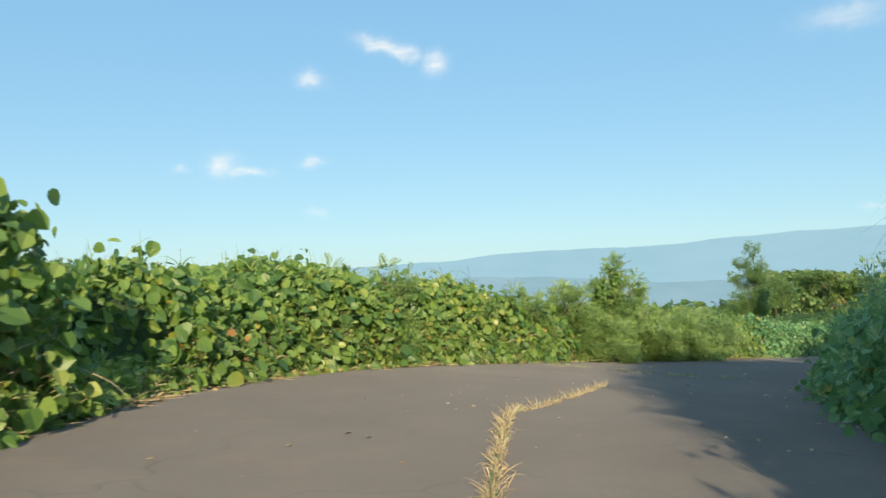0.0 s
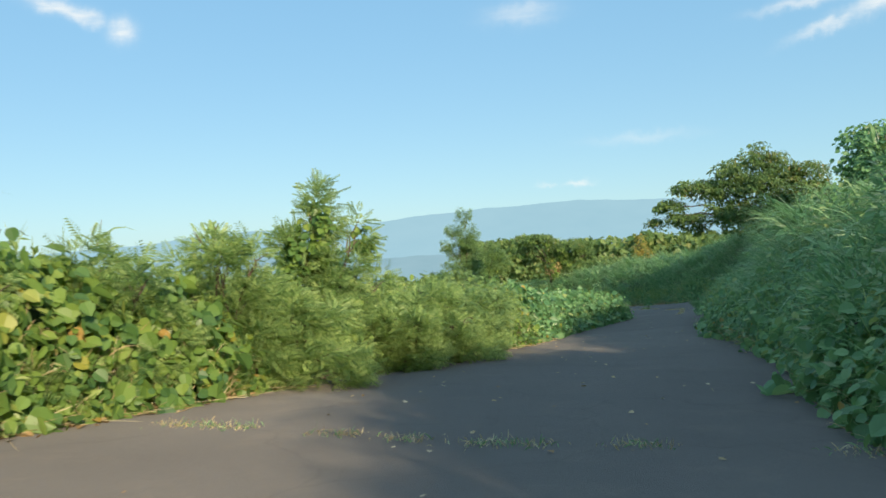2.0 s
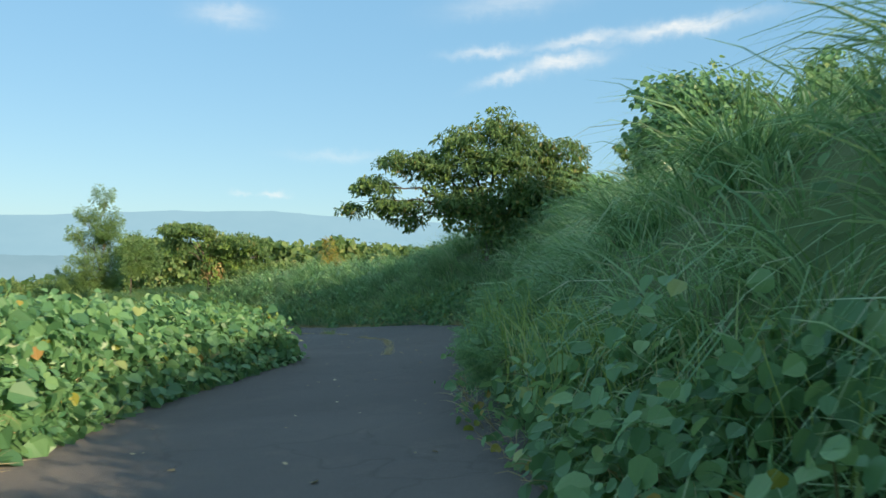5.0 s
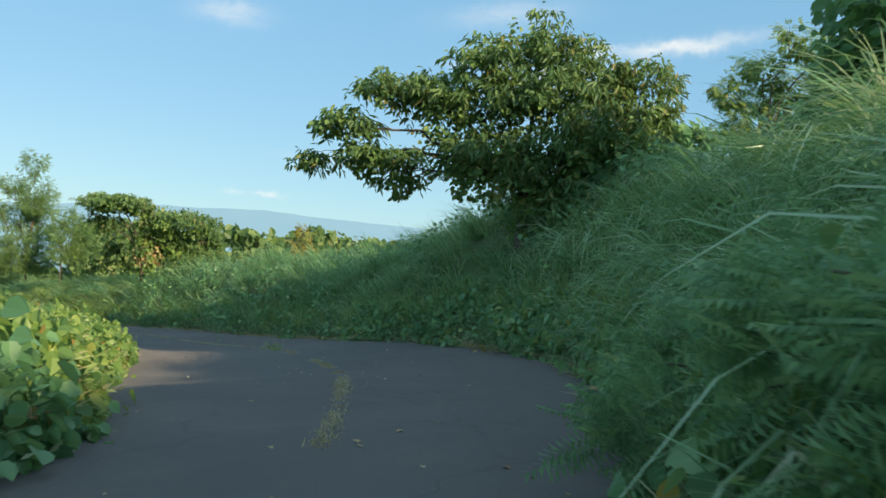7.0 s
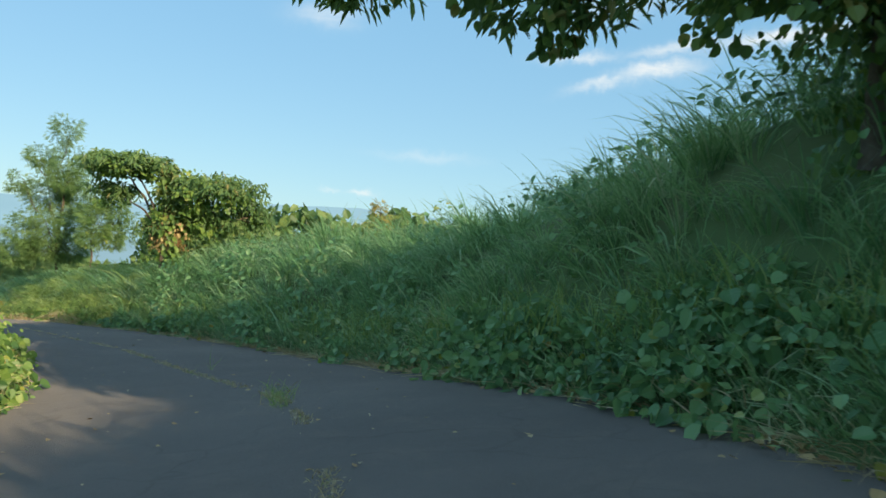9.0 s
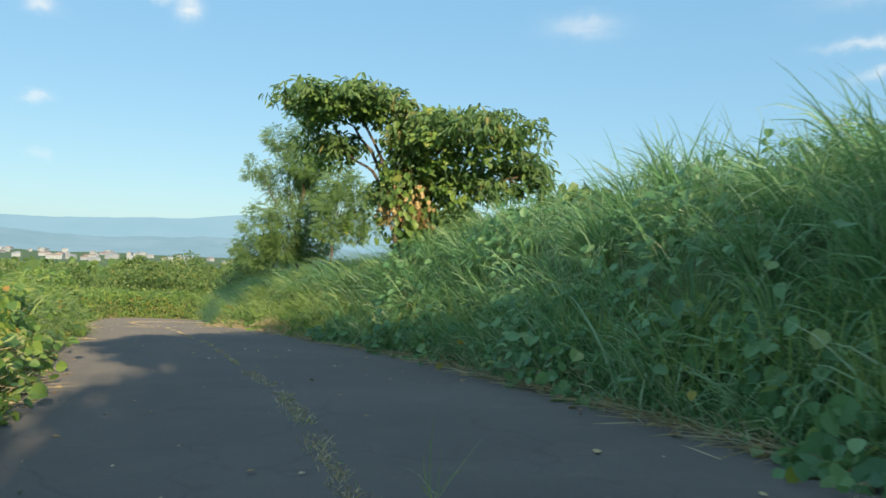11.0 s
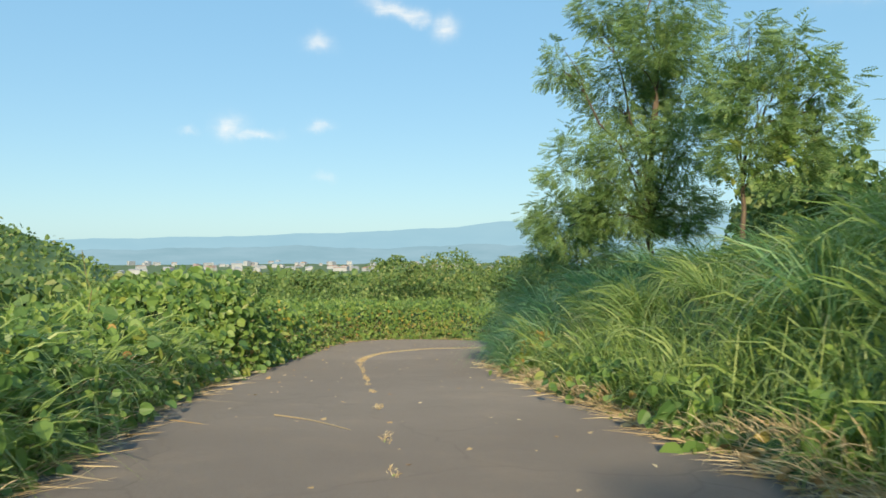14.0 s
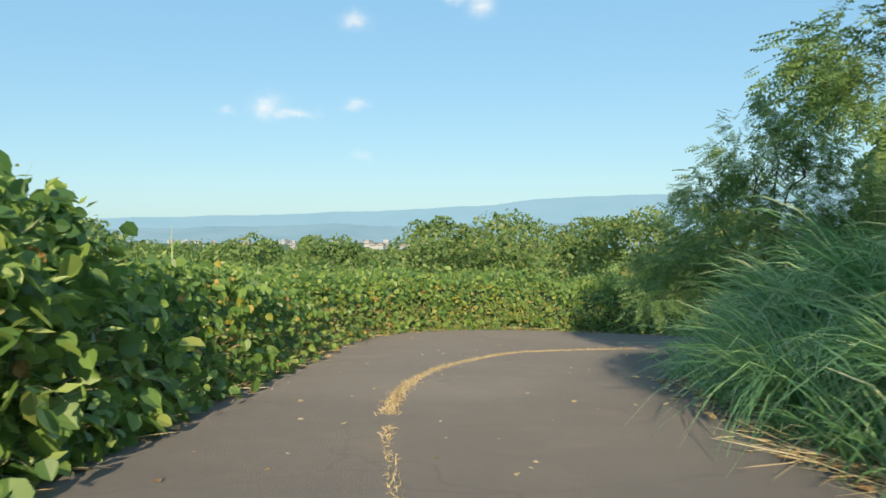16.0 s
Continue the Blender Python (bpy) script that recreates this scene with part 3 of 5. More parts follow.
def leaf_objects(parent, p, tip, face, size, mat, count):
    """Single large leaves that stand out from the thicket."""
    shapes = []
    for k in range(3):
        v = VINE.copy() * (1 + 0.12 * (k - 1) * np.array([1, -0.6, 1.5]))
        shapes.append(mesh_from("leaf", v, VINE_FACES, mat))
    for k in range(min(count, len(p))):
        y = Vector(tip[k]).normalized()
        x = y.cross(Vector(face[k])).normalized()
        z = x.cross(y)
        ob = new("leaf", shapes[k % 3])
        ob.parent = parent
        m = Matrix((x, y, z)).transposed().to_4x4()
        m.translation = p[k]
        ob.matrix_basis = m @ Matrix.Scale(float(size[k]), 4)


def kudzu_hedge(label, line, tangent, side, start, end, height, density, size, seed, mat=KUDZU, profile=HEDGE_PROFILE, grass=60, yellow=0.022, singles=60, base=None, patch=None):
    strip = Strip(line, tangent, side, start, end, profile, height, seed, base)
    thing = tagged(new("kudzu_hedge"), label, "hedge", "kudzu hedges beside the road")
    # dark shell that gives the gaps between leaves their shade
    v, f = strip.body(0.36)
    part("thicket", mesh_from("thicket", v, f, THICKET, True), thing, "dark shell inside the leaves, gap shade put into its colour")
    n = int(strip.area * density * 0.52)
    stems, sprays = [], []
    p, tip, face = kudzu_points(strip, n, 0.09, 0.0, 0.85, 1.35)
    if patch is not None:
        ok = wobble(p[:, 0] + 0.6 * p[:, 2], p[:, 1] - 0.8 * p[:, 2], 0.75, seed + 2) + 0.2 * RNG.normal(size=n) > patch
        p, tip, face = p[ok], tip[ok], face[ok]
        n = len(p)
    part("foliage", mesh_from("foliage", *scatter(p, tip, face, size * np.clip(np.exp(RNG.normal(-0.22, 0.36, n)), 0.35, 1.55), VINE, VINE_FACES), mat), thing, kind="stuff")
    ny = max(4, int(n * yellow * 0.6))
    p, tip, face = kudzu_points(strip, ny, 0.07, 0.0, 0.22)
    part("yellow_foliage", mesh_from("yellow_foliage", *scatter(p, tip, face, size * RNG.uniform(0.45, 1.0, ny), VINE, VINE_FACES), YELLOWING), thing, "yellowing and brown lower leaves", "stuff")
    run = len(strip.l) * 0.25
    # slim-leaved weeds in patches
    nw = int(n * 0.55)
    p, tip, face = kudzu_points(strip, nw, 0.1, 0.0, 0.75)
    ok = wobble(p[:, 0], p[:, 1] + p[:, 2], 0.7, seed + 11) > 0.05
    p, tip, face = p[ok], unit(tip[ok] + np.array([0, 0, 0.9])), face[ok]
    # brighter weed colour for sunlit hedges, bluer one for shaded hedges
    part("weed_foliage", mesh_from("weed_foliage", *scatter(p, tip, face, RNG.uniform(0.07, 0.17, len(p)), SLIM, SLIM_FACES), GRASS_BRIGHT if mat is KUDZU else GRASS), thing, "slim-leaved weeds among the vines", "stuff")
    # runners reaching out of the thicket
    for _ in range(int(run * 2.2)):
        a, nrm, outward, _u = strip.sample(1, 0.2, 0.72)
        reach = unit(nrm[0] * 0.5 + np.array([0, 0, 0.8]) + random_units(1)[0] * 0.6) * RNG.uniform(0.2, 0.5)
        f = np.linspace(0, 1, 7)
        line_ = a[0] + reach * f[:, None] - np.array([0, 0, 0.22]) * (f ** 2)[:, None]
        stems.append(tube(line_, np.linspace(0.005, 0.002, 7), 4))
        m = RNG.integers(5, 9)
        q = line_[RNG.integers(2, 7, m)] + RNG.normal(0, 0.03, (m, 3))
        sprays.append(scatter(q, unit(random_units(m) + np.array([0, -0.2, -0.5])), unit(random_units(m) * 0.7 + np.array([0.1, -0.6, 0.6])), size * RNG.uniform(0.6, 1.15, m), VINE, VINE_FACES))
    part("runner", mesh_from("runner", *joined(stems), STEM), thing, kind="stuff")
    part("runner_leaf", mesh_from("runner_leaf", *joined(sprays), mat), thing, kind="stuff")
    # dry stalks at the foot
    nd = int(run * (120 if mat is KUDZU else 25))
    p, nrm, outward, _u = strip.sample(nd, 0.0, 0.12)
    p[:, 2] -= 0.05
    up = unit(np.array([0, 0, 1.0]) + outward * 0.3 + random_units(nd) * 0.6)
    part("dry_stalk", mesh_from("dry_stalk", *blades(p, up, unit(outward + random_units(nd) * np.array([1, 1, 0.1])), RNG.uniform(0.1, 0.38, nd), RNG.uniform(0.004, 0.011, nd), RNG.uniform(0.2, 1.0, nd)), STRAW), thing, "dry stalks at the foot", "stuff")
    ng = int(grass * len(strip.l) * 0.25)
    if ng:
        p, nrm, outward, u = strip.sample(ng, 0.25, 0.8)
        up = unit(np.array([0, 0, 1.0]) + random_units(ng) * 0.28)
        lean = unit(random_units(ng) * np.array([1, 1, 0.1]))
        part("grass", mesh_from("grass", *blades(p - up * 0.2, up, lean, RNG.uniform(0.35, 0.85, ng), RNG.uniform(0.008, 0.018, ng), RNG.uniform(0.1, 0.7, ng)), GRASS_BRIGHT), thing, kind="stuff")
    if singles:
        p, tip, face = kudzu_points(strip, singles, 0.04, 0.05, 0.6)
        if patch is not None:
            ok = wobble(p[:, 0] + 0.6 * p[:, 2], p[:, 1] - 0.8 * p[:, 2], 0.75, seed + 2) > patch
            p, tip, face = p[ok], tip[ok], face[ok]
            singles = len(p)
        leaf_objects(thing, p + face * 0.06, tip, face, size * RNG.uniform(1.0, 1.5, singles), KUDZU_SHADE_ONE if mat is KUDZU_SHADE else KUDZU_ONE, singles)
    return thing


def grass_bank(label, line, tangent, side, start, end, profile, density, length, seed, mat=GRASS, lo=0.0, hi=1.0, droop=(0.55, 1.2), width=(0.012, 0.03)):
    strip = Strip(line, tangent, side, start, end, profile, lambda x, y: np.ones_like(x), seed, True)
    per = 30
    m = int(strip.area * density / per)
    s, u = RNG.random(m), lo + (hi - lo) * RNG.random(m) ** 1.8
    root = strip.at(s, u)
    bare = wobble(root[:, 0] * 1.3 + root[:, 2], root[:, 1] - 0.7 * root[:, 2], 0.33, seed + 1) < RNG.uniform(-0.75, -0.2, m)
    s, u, root = s[~bare], u[~bare], root[~bare]
    m = len(s)
    i = np.clip((s * (len(strip.l) - 1)).astype(int), 0, len(strip.l) - 1)
    outward = np.column_stack([-strip.out[i], np.zeros(m)])
    vigour = RNG.uniform(0.65, 1.2, m) * (1 + 0.32 * wobble(root[:, 0], root[:, 1], 0.7, seed))
    k = np.repeat(np.arange(m), per)
    n = len(k)
    a = RNG.uniform(0, 2 * np.pi, n)
    ring = np.column_stack([np.cos(a), np.sin(a), np.zeros(n)])
    p = root[k] + ring * (0.16 * np.sqrt(RNG.random(n)))[:, None] - np.array([0, 0, 0.1])
    lean = unit(outward[k] * 0.38 + ring * 1.0 + random_units(n) * np.array([0.3, 0.3, 0.05]))
    up = unit(np.array([0, 0, 1.0]) + outward[k] * 0.15 + ring * 0.3 * RNG.random((n, 1)))
    L = length * vigour[k] * RNG.uniform(0.55, 1.2, n)
    wide, fall = RNG.uniform(*width, n), RNG.uniform(*droop, n) * RNG.uniform(0.75, 1.25, m)[k]
    v = blades(p, up, lean, L, wide, fall)
    tip = v[0].reshape(-1, 9, 3)[:, 6:].mean(1)
    clear, _ = beyond(line, tangent, tip[:, 0], tip[:, 1], side)
    keep = np.flatnonzero(clear > -0.45)
    v = blades(p[keep], up[keep], lean[keep], L[keep], wide[keep], fall[keep])
    return tagged(new("grass_bank", mesh_from("grass_bank", *v, mat)), label, "grass", kind="stuff")


def bank_vines(label, line, tangent, side, start, end, profile, density, size, seed, mat, cover=0.1, hi=0.6):
    """Vine leaves in patches over the grass of the bank."""
    strip = Strip(line, tangent, side, start, end, profile, lambda x, y: np.ones_like(x), seed, True)
    n = int(strip.area * density)
    p = strip.at(RNG.random(n), hi * RNG.random(n) ** 1.3)
    patch = wobble(p[:, 0] + 0.5 * p[:, 2], p[:, 1] - p[:, 2], 0.8, seed) + 0.25 * RNG.normal(size=n)
    p = p[patch > cover]
    n = len(p)
    p[:, 2] += RNG.uniform(0.1, 0.6, n)
    i = np.argmin((p[:, None, 0] - line[None, start:end:4, 0]) ** 2 + (p[:, None, 1] - line[None, start:end:4, 1]) ** 2, 1) * 4 + start
    outward = np.column_stack([-tangent[i, 1] * side, tangent[i, 0] * side, np.zeros(n)])
    p = p + outward * RNG.uniform(0.1, 0.6, (n, 1))
    face = unit(outward * 0.5 + np.array([0, -0.1, 0.8]) + random_units(n) * 0.5)
    tip = unit(outward * 0.7 + np.array([0, 0, -0.5]) + random_units(n) * 0.6)
    return tagged(new("bank_vines", mesh_from("bank_vines", *scatter(p, tip, face, size * RNG.uniform(0.5, 1.2, n), VINE, VINE_FACES), mat)), label, "vines", kind="stuff")


def near(line, y):
    """Index of the edge's first point past y."""
    return int(np.argmax(line[:, 1] > y))


def const(h):
    return lambda x, y: np.full_like(x, h)


LE, LT, RE, RT = LEFT_EDGE, LEFT_T, RIGHT_EDGE, RIGHT_T

# ---- hedges along the left edge ----
def tall_then_low(x, y):
    return np.interp(y, [-12, 3, 4.4, 5.0], [1.8, 1.95, 1.9, 1.4]) + 0.12 * wobble(x, y, 1.1, 9)


kudzu_hedge("tall leafy kudzu thicket hanging over the road edge", LE, LT, -1, near(LE, -9), near(LE, 5.2), tall_then_low, 420, 0.15, 1.0, singles=90, grass=10)
kudzu_hedge("sunlit kudzu hedge with grass poking through, yellowed at its foot", LE, LT, -1, near(LE, 6.5), near(LE, 13.4), const(1.6), 400, 0.155, 2.0, singles=120, grass=70)
kudzu_hedge("sunlit kudzu hedge with grass poking through, yellowed at its foot", LE, LT, -1, near(LE, 13.1), near(LE, 18.4), lambda x, y: np.interp(y, [13, 15.5, 18.4], [1.6, 1.5, 1.15]), 400, 0.15, 3.0, singles=140, grass=60, yellow=0.02)
kudzu_hedge("mixed green hedge of vines and feathery weeds", LE, LT, -1, near(LE, 18.1), near(LE, 25.0), lambda x, y: np.interp(y, [18, 22, 23.5, 25], [1.0, 1.15, 1.2, 1.1]), 420, 0.11, 4.0, singles=60, grass=60, yellow=0.045)
kudzu_hedge("low shaded kudzu mound spilling onto the road", LE, LT, -1, near(LE, 24.6), near(LE, 33.4), lambda x, y: np.interp(y, [24, 28, 31, 34], [1.15, 1.1, 0.95, 0.85]), 420, 0.13, 5.0, mat=KUDZU_SHADE, singles=140, grass=15, yellow=0.02)
kudzu_hedge("low kudzu hedge with a few yellow leaves", LE, LT, -1, near(LE, 33.0), near(LE, 49.0), lambda x, y: np.interp(y, [33, 34, 39, 43, 49], [0.85, 0.9, 0.8, 0.8, 0.75]), 380, 0.12, 6.0, singles=100, grass=40)
kudzu_hedge("hedge of vines and coarse grass", LE, LT, -1, near(LE, 48.6), near(LE, 74.4), lambda x, y: np.interp(y, [48, 52, 60, 64, 72, 75], [0.85, 0.8, 0.9, 0.8, 0.75, 1.1]), 330, 0.115, 7.0, singles=100, grass=60)
kudzu_hedge("tall sunlit kudzu bush", LE, LT, -1, near(LE, 74.0), near(LE, 79.8), lambda x, y: np.interp(y, [73.6, 74.4, 76.8, 78.0, 78.5, 80], [1.3, 1.75, 1.9, 1.8, 1.0, 0.9]), 400, 0.145, 8.0, singles=160, grass=6, yellow=0.01)
kudzu_hedge("long sunlit hedge of vines closing the bend", LE, LT, -1, near(LE, 79.2), len(LE) - 30, lambda x, y: 1.25 + 0.18 * wobble(x, y, 2.3, 4), 380, 0.1, 9.0, singles=120, grass=40, yellow=0.09)

# the gap's shade is put into the leaves by their shade-toned material
kudzu_hedge("shade-tinted kudzu in the gap between two bushes", LE, LT, -1, near(LE, 3.6), near(LE, 8.6), const(1.45), 300, 0.13, 10.0, mat=KUDZU_SHADE, profile=[(o + 1.5, h) for o, h in HEDGE_PROFILE], singles=20, grass=0, yellow=0.0)
kudzu_hedge("low weeds and vines in a gap of the hedge", LE, LT, -1, near(LE, 4.4), near(LE, 7.4), const(0.3), 300, 0.09, 10.5, singles=0, grass=60, yellow=0.05)

# ---- right bank ----
FOOT_PROFILE = [(-0.35, 0.0), (-0.2, 0.25), (-0.05, 0.55), (0.15, 0.85), (0.5, 1.0), (1.1, 0.95), (1.8, 0.6)]


def foot(x, y):
    return np.interp(y, [-12, 4, 8, 13, 17, 24, 30, 46, 60, 75, 90], [2.4, 2.0, 1.2, 1.1, 0.95, 0.9, 1.1, 0.95, 0.7, 0.5, 0.6])


kudzu_hedge("shaded kudzu bushes bulging over the road edge", RE, RT, 1, near(RE, -9), near(RE, 12.2), foot, 420, 0.13, 11.0, mat=KUDZU_SHADE, profile=FOOT_PROFILE, singles=90, grass=60, yellow=0.01)
kudzu_hedge("shaded kudzu at the foot of the bank", RE, RT, 1, near(RE, 11.8), near(RE, 22.0), foot, 420, 0.11, 12.0, mat=KUDZU_SHADE, profile=FOOT_PROFILE, singles=200, grass=60, yellow=0.02, patch=-0.25)
kudzu_hedge("shaded weeds and kudzu at the foot of the bank", RE, RT, 1, near(RE, 21.7), near(RE, 31.0), foot, 420, 0.11, 12.5, mat=KUDZU_SHADE, profile=FOOT_PROFILE, singles=120, grass=120, yellow=0.02, patch=0.15)
kudzu_hedge("patches of shaded kudzu at the foot of the bank", RE, RT, 1, near(RE, 30.6), near(RE, 46.0), foot, 400, 0.12, 13.0, mat=KUDZU_SHADE, profile=FOOT_PROFILE, singles=240, grass=120, yellow=0.02, patch=0.0)
kudzu_hedge("vines and grass at the foot of the bank", RE, RT, 1, near(RE, 45.6), near(RE, 62.0), foot, 330, 0.125, 14.0, mat=KUDZU_SHADE, profile=FOOT_PROFILE, singles=240, grass=130, yellow=0.03, patch=0.22)
kudzu_hedge("vines and grass at the foot of the bank", RE, RT, 1, near(RE, 61.6), near(RE, 75.5), foot, 200, 0.12, 15.0, mat=KUDZU, profile=FOOT_PROFILE, singles=80, grass=140, yellow=0.06, patch=0.3)

BANK_PROFILE = [(0.05, 0.0), (0.7, 0.02), (1.5, 0.05), (2.6, 0.1), (4.0, 0.1), (6.0, 0.1)]
VERGE_PROFILE = [(0.0, 0.0), (0.3, 0.12), (0.7, 0.3), (1.2, 0.4)]
# out of view: grass added to lengthen the bank's shadow
grass_bank("unseen tall grass added to cast shade on the road", RE, RT, 1, near(RE, -8.0), near(RE, 7.0), BANK_PROFILE, 90, 1.3, 20.0)
grass_bank("long drooping grass on the shaded roadside bank", RE, RT, 1, near(RE, 7.0), near(RE, 22.0), BANK_PROFILE, 190, 1.1, 21.0, width=(0.009, 0.024), droop=(0.5, 1.15))
grass_bank("long arching grass on the shaded roadside bank", RE, RT, 1, near(RE, 21.8), near(RE, 30.0), BANK_PROFILE, 180, 0.95, 21.2, width=(0.009, 0.022), droop=(0.55, 1.2))
grass_bank("long arching grass on the shaded roadside bank", RE, RT, 1, near(RE, 29.8), near(RE, 36.0), BANK_PROFILE, 190, 1.35, 21.5, width=(0.011, 0.028), droop=(0.55, 1.2))
grass_bank("pale arching grass blades over the darker grass", RE, RT, 1, near(RE, 9.0), near(RE, 21.8), BANK_PROFILE, 45, 1.3, 41.0, GRASS_PALE, width=(0.012, 0.026), droop=(0.7, 1.25))
grass_bank("pale arching grass blades over the darker grass", RE, RT, 1, near(RE, 27.5), near(RE, 37.0), BANK_PROFILE, 80, 1.4, 42.0, GRASS_PALE, width=(0.014, 0.034), droop=(0.7, 1.3))
grass_bank("pale grass blades over the darker grass", RE, RT, 1, near(RE, 37.0), near(RE, 63.0), BANK_PROFILE, 38, 1.1, 43.0, GRASS_PALE, width=(0.012, 0.028), droop=(0.4, 1.2))
grass_bank("drooping grass on the shaded roadside bank", RE, RT, 1, near(RE, 35.8), near(RE, 48.0), BANK_PROFILE, 200, 1.0, 22.0, width=(0.01, 0.024), droop=(0.35, 1.05))
grass_bank("rank upright grass on the shaded roadside bank", RE, RT, 1, near(RE, 47.8), near(RE, 62.0), BANK_PROFILE, 190, 1.1, 23.0, width=(0.011, 0.026), droop=(0.3, 1.05))
# the sunlit stretch gets the brighter grass colour
grass_bank("bright green grass on the bank", RE, RT, 1, near(RE, 61.5), near(RE, 74.6), BANK_PROFILE, 165, 1.05, 24.0, GRASS_BRIGHT)
grass_bank("long dark green grass on the bank inside the bend", RE, RT, 1, near(RE, 74.4), near(RE, 84.0), BANK_PROFILE, 150, 1.25, 24.5, GRASS)
grass_bank("grass hanging over the road edge", RE, RT, 1, near(RE, 28.0), near(RE, 34.0), VERGE_PROFILE, 150, 0.95, 28.0, width=(0.01, 0.024), droop=(0.6, 1.25))
grass_bank("grass hanging over the road edge", RE, RT, 1, near(RE, 33.8), near(RE, 62.0), VERGE_PROFILE, 150, 0.8, 29.0, width=(0.01, 0.022), droop=(0.4, 1.2))
bank_vines("vine leaves trailing over the grass bank", RE, RT, 1, near(RE, 9.0), near(RE, 22.0), BANK_PROFILE, 170, 0.11, 31.0, KUDZU_SHADE, 0.3, 0.75)
bank_vines("vine leaves trailing over the grass bank", RE, RT, 1, near(RE, 33.0), near(RE, 46.0), BANK_PROFILE, 130, 0.115, 32.0, KUDZU_SHADE, 0.6)
bank_vines("large vine leaves trailing over the grass bank", RE, RT, 1, near(RE, 45.8), near(RE, 62.0), BANK_PROFILE, 110, 0.13, 33.0, KUDZU_SHADE, 0.55)
LEFT_GRASS = [(-0.25, 0.1), (0.1, 0.5), (0.6, 0.75), (1.6, 0.8), (3.0, 0.7)]
grass_bank("tufts of coarse grass over the hedge", LE, LT, -1, near(LE, 55.0), near(LE, 66.0), LEFT_GRASS, 240, 0.95, 25.0, GRASS_BRIGHT, droop=(0.6, 1.2))
grass_bank("tufts of coarse grass over the hedge", LE, LT, -1, near(LE, 65.6), near(LE, 74.0), LEFT_GRASS, 160, 0.8, 27.0, GRASS_BRIGHT)
grass_bank("pale reeds standing in the hedge", LE, LT, -1, near(LE, 20.8), near(LE, 22.4), [(-0.4, 0.0), (0.2, 0.02), (0.6, 0.1)], 300, 1.0, 26.0, GRASS_BRIGHT, droop=(0.05, 0.4))


# ---- trees and shrubs ----
def limb_points(a, b, sag, n=9):
    a, b = np.array(a, float), np.array(b, float)
    f = np.linspace(0, 1, n)[:, None]
    p = a * (1 - f) + b * f
    p[:, 2] += sag * np.sin(np.pi * f[:, 0])
    length = np.linalg.norm(b - a)
    p[1:-1] += RNG.normal(0, 0.018 * length, (n - 2, 3))
    return p


def crown(centre, radii, n, size, template, faces, droop=0.6, shell=0.35):
    """Leaves through a lobe of a crown, in sprays with gaps between them."""
    m = max(5, n // 16)
    c = random_units(m) * (shell + (1.12 - shell) * RNG.random((m, 1)) ** 0.6) * np.array(radii)
    k = RNG.integers(0, m, n)
    spray = 0.30 * np.array(radii) + 0.04
    d = random_units(n)
    p = np.array(centre) + c[k] + d * spray * RNG.random((n, 1)) ** 0.5
    away = unit(c[k] + d * spray)
    face = unit(away * 0.4 + np.array([0.1, -0.5, 0.65]) + random_units(n) * 0.6)
    tip = unit(away * np.array([1, 1, 0.3]) + d * 0.5 + np.array([0, 0, -droop]) + random_units(n) * 0.4)
    return scatter(p, tip, face, size * RNG.uniform(0.55, 1.25, n), template, faces)


def umbrella(centre, radii, n, size):
    """A flat tier of a silk tree: rosettes of long leaves that spread and hang over like small parasols."""
    m = max(5, n // 15)
    a = RNG.uniform(0, 2 * np.pi, m)
    r = np.sqrt(RNG.random(m)) * RNG.uniform(0.7, 1.3, m)
    top = np.sqrt(np.maximum(0, 1.2 - r * r)) * RNG.uniform(-0.2, 1.15, m) - 0.5 * RNG.random(m) ** 2
    c = np.array(centre) + np.column_stack([np.cos(a) * r, np.sin(a) * r, top]) * np.array(radii)
    k = RNG.integers(0, m, n)
    b = RNG.uniform(0, 2 * np.pi, n)
    around = np.column_stack([np.cos(b), np.sin(b), np.zeros(n)])
    p = c[k] + around * 0.16 * RNG.random((n, 1)) + RNG.normal(0, 0.04, (n, 3)) - np.array([0, 0, 0.2]) * RNG.random((n, 1)) ** 2
    tip = unit(around + np.column_stack([np.zeros(n), np.zeros(n), RNG.uniform(-1.7, 0.1, n)]))
    face = unit(np.array([0.05, -0.45, 0.75]) + around * 0.35 + random_units(n) * 0.5)
    return scatter(p, tip, face, size * RNG.uniform(0.6, 1.25, n), PINNA, LEAF_FACES)


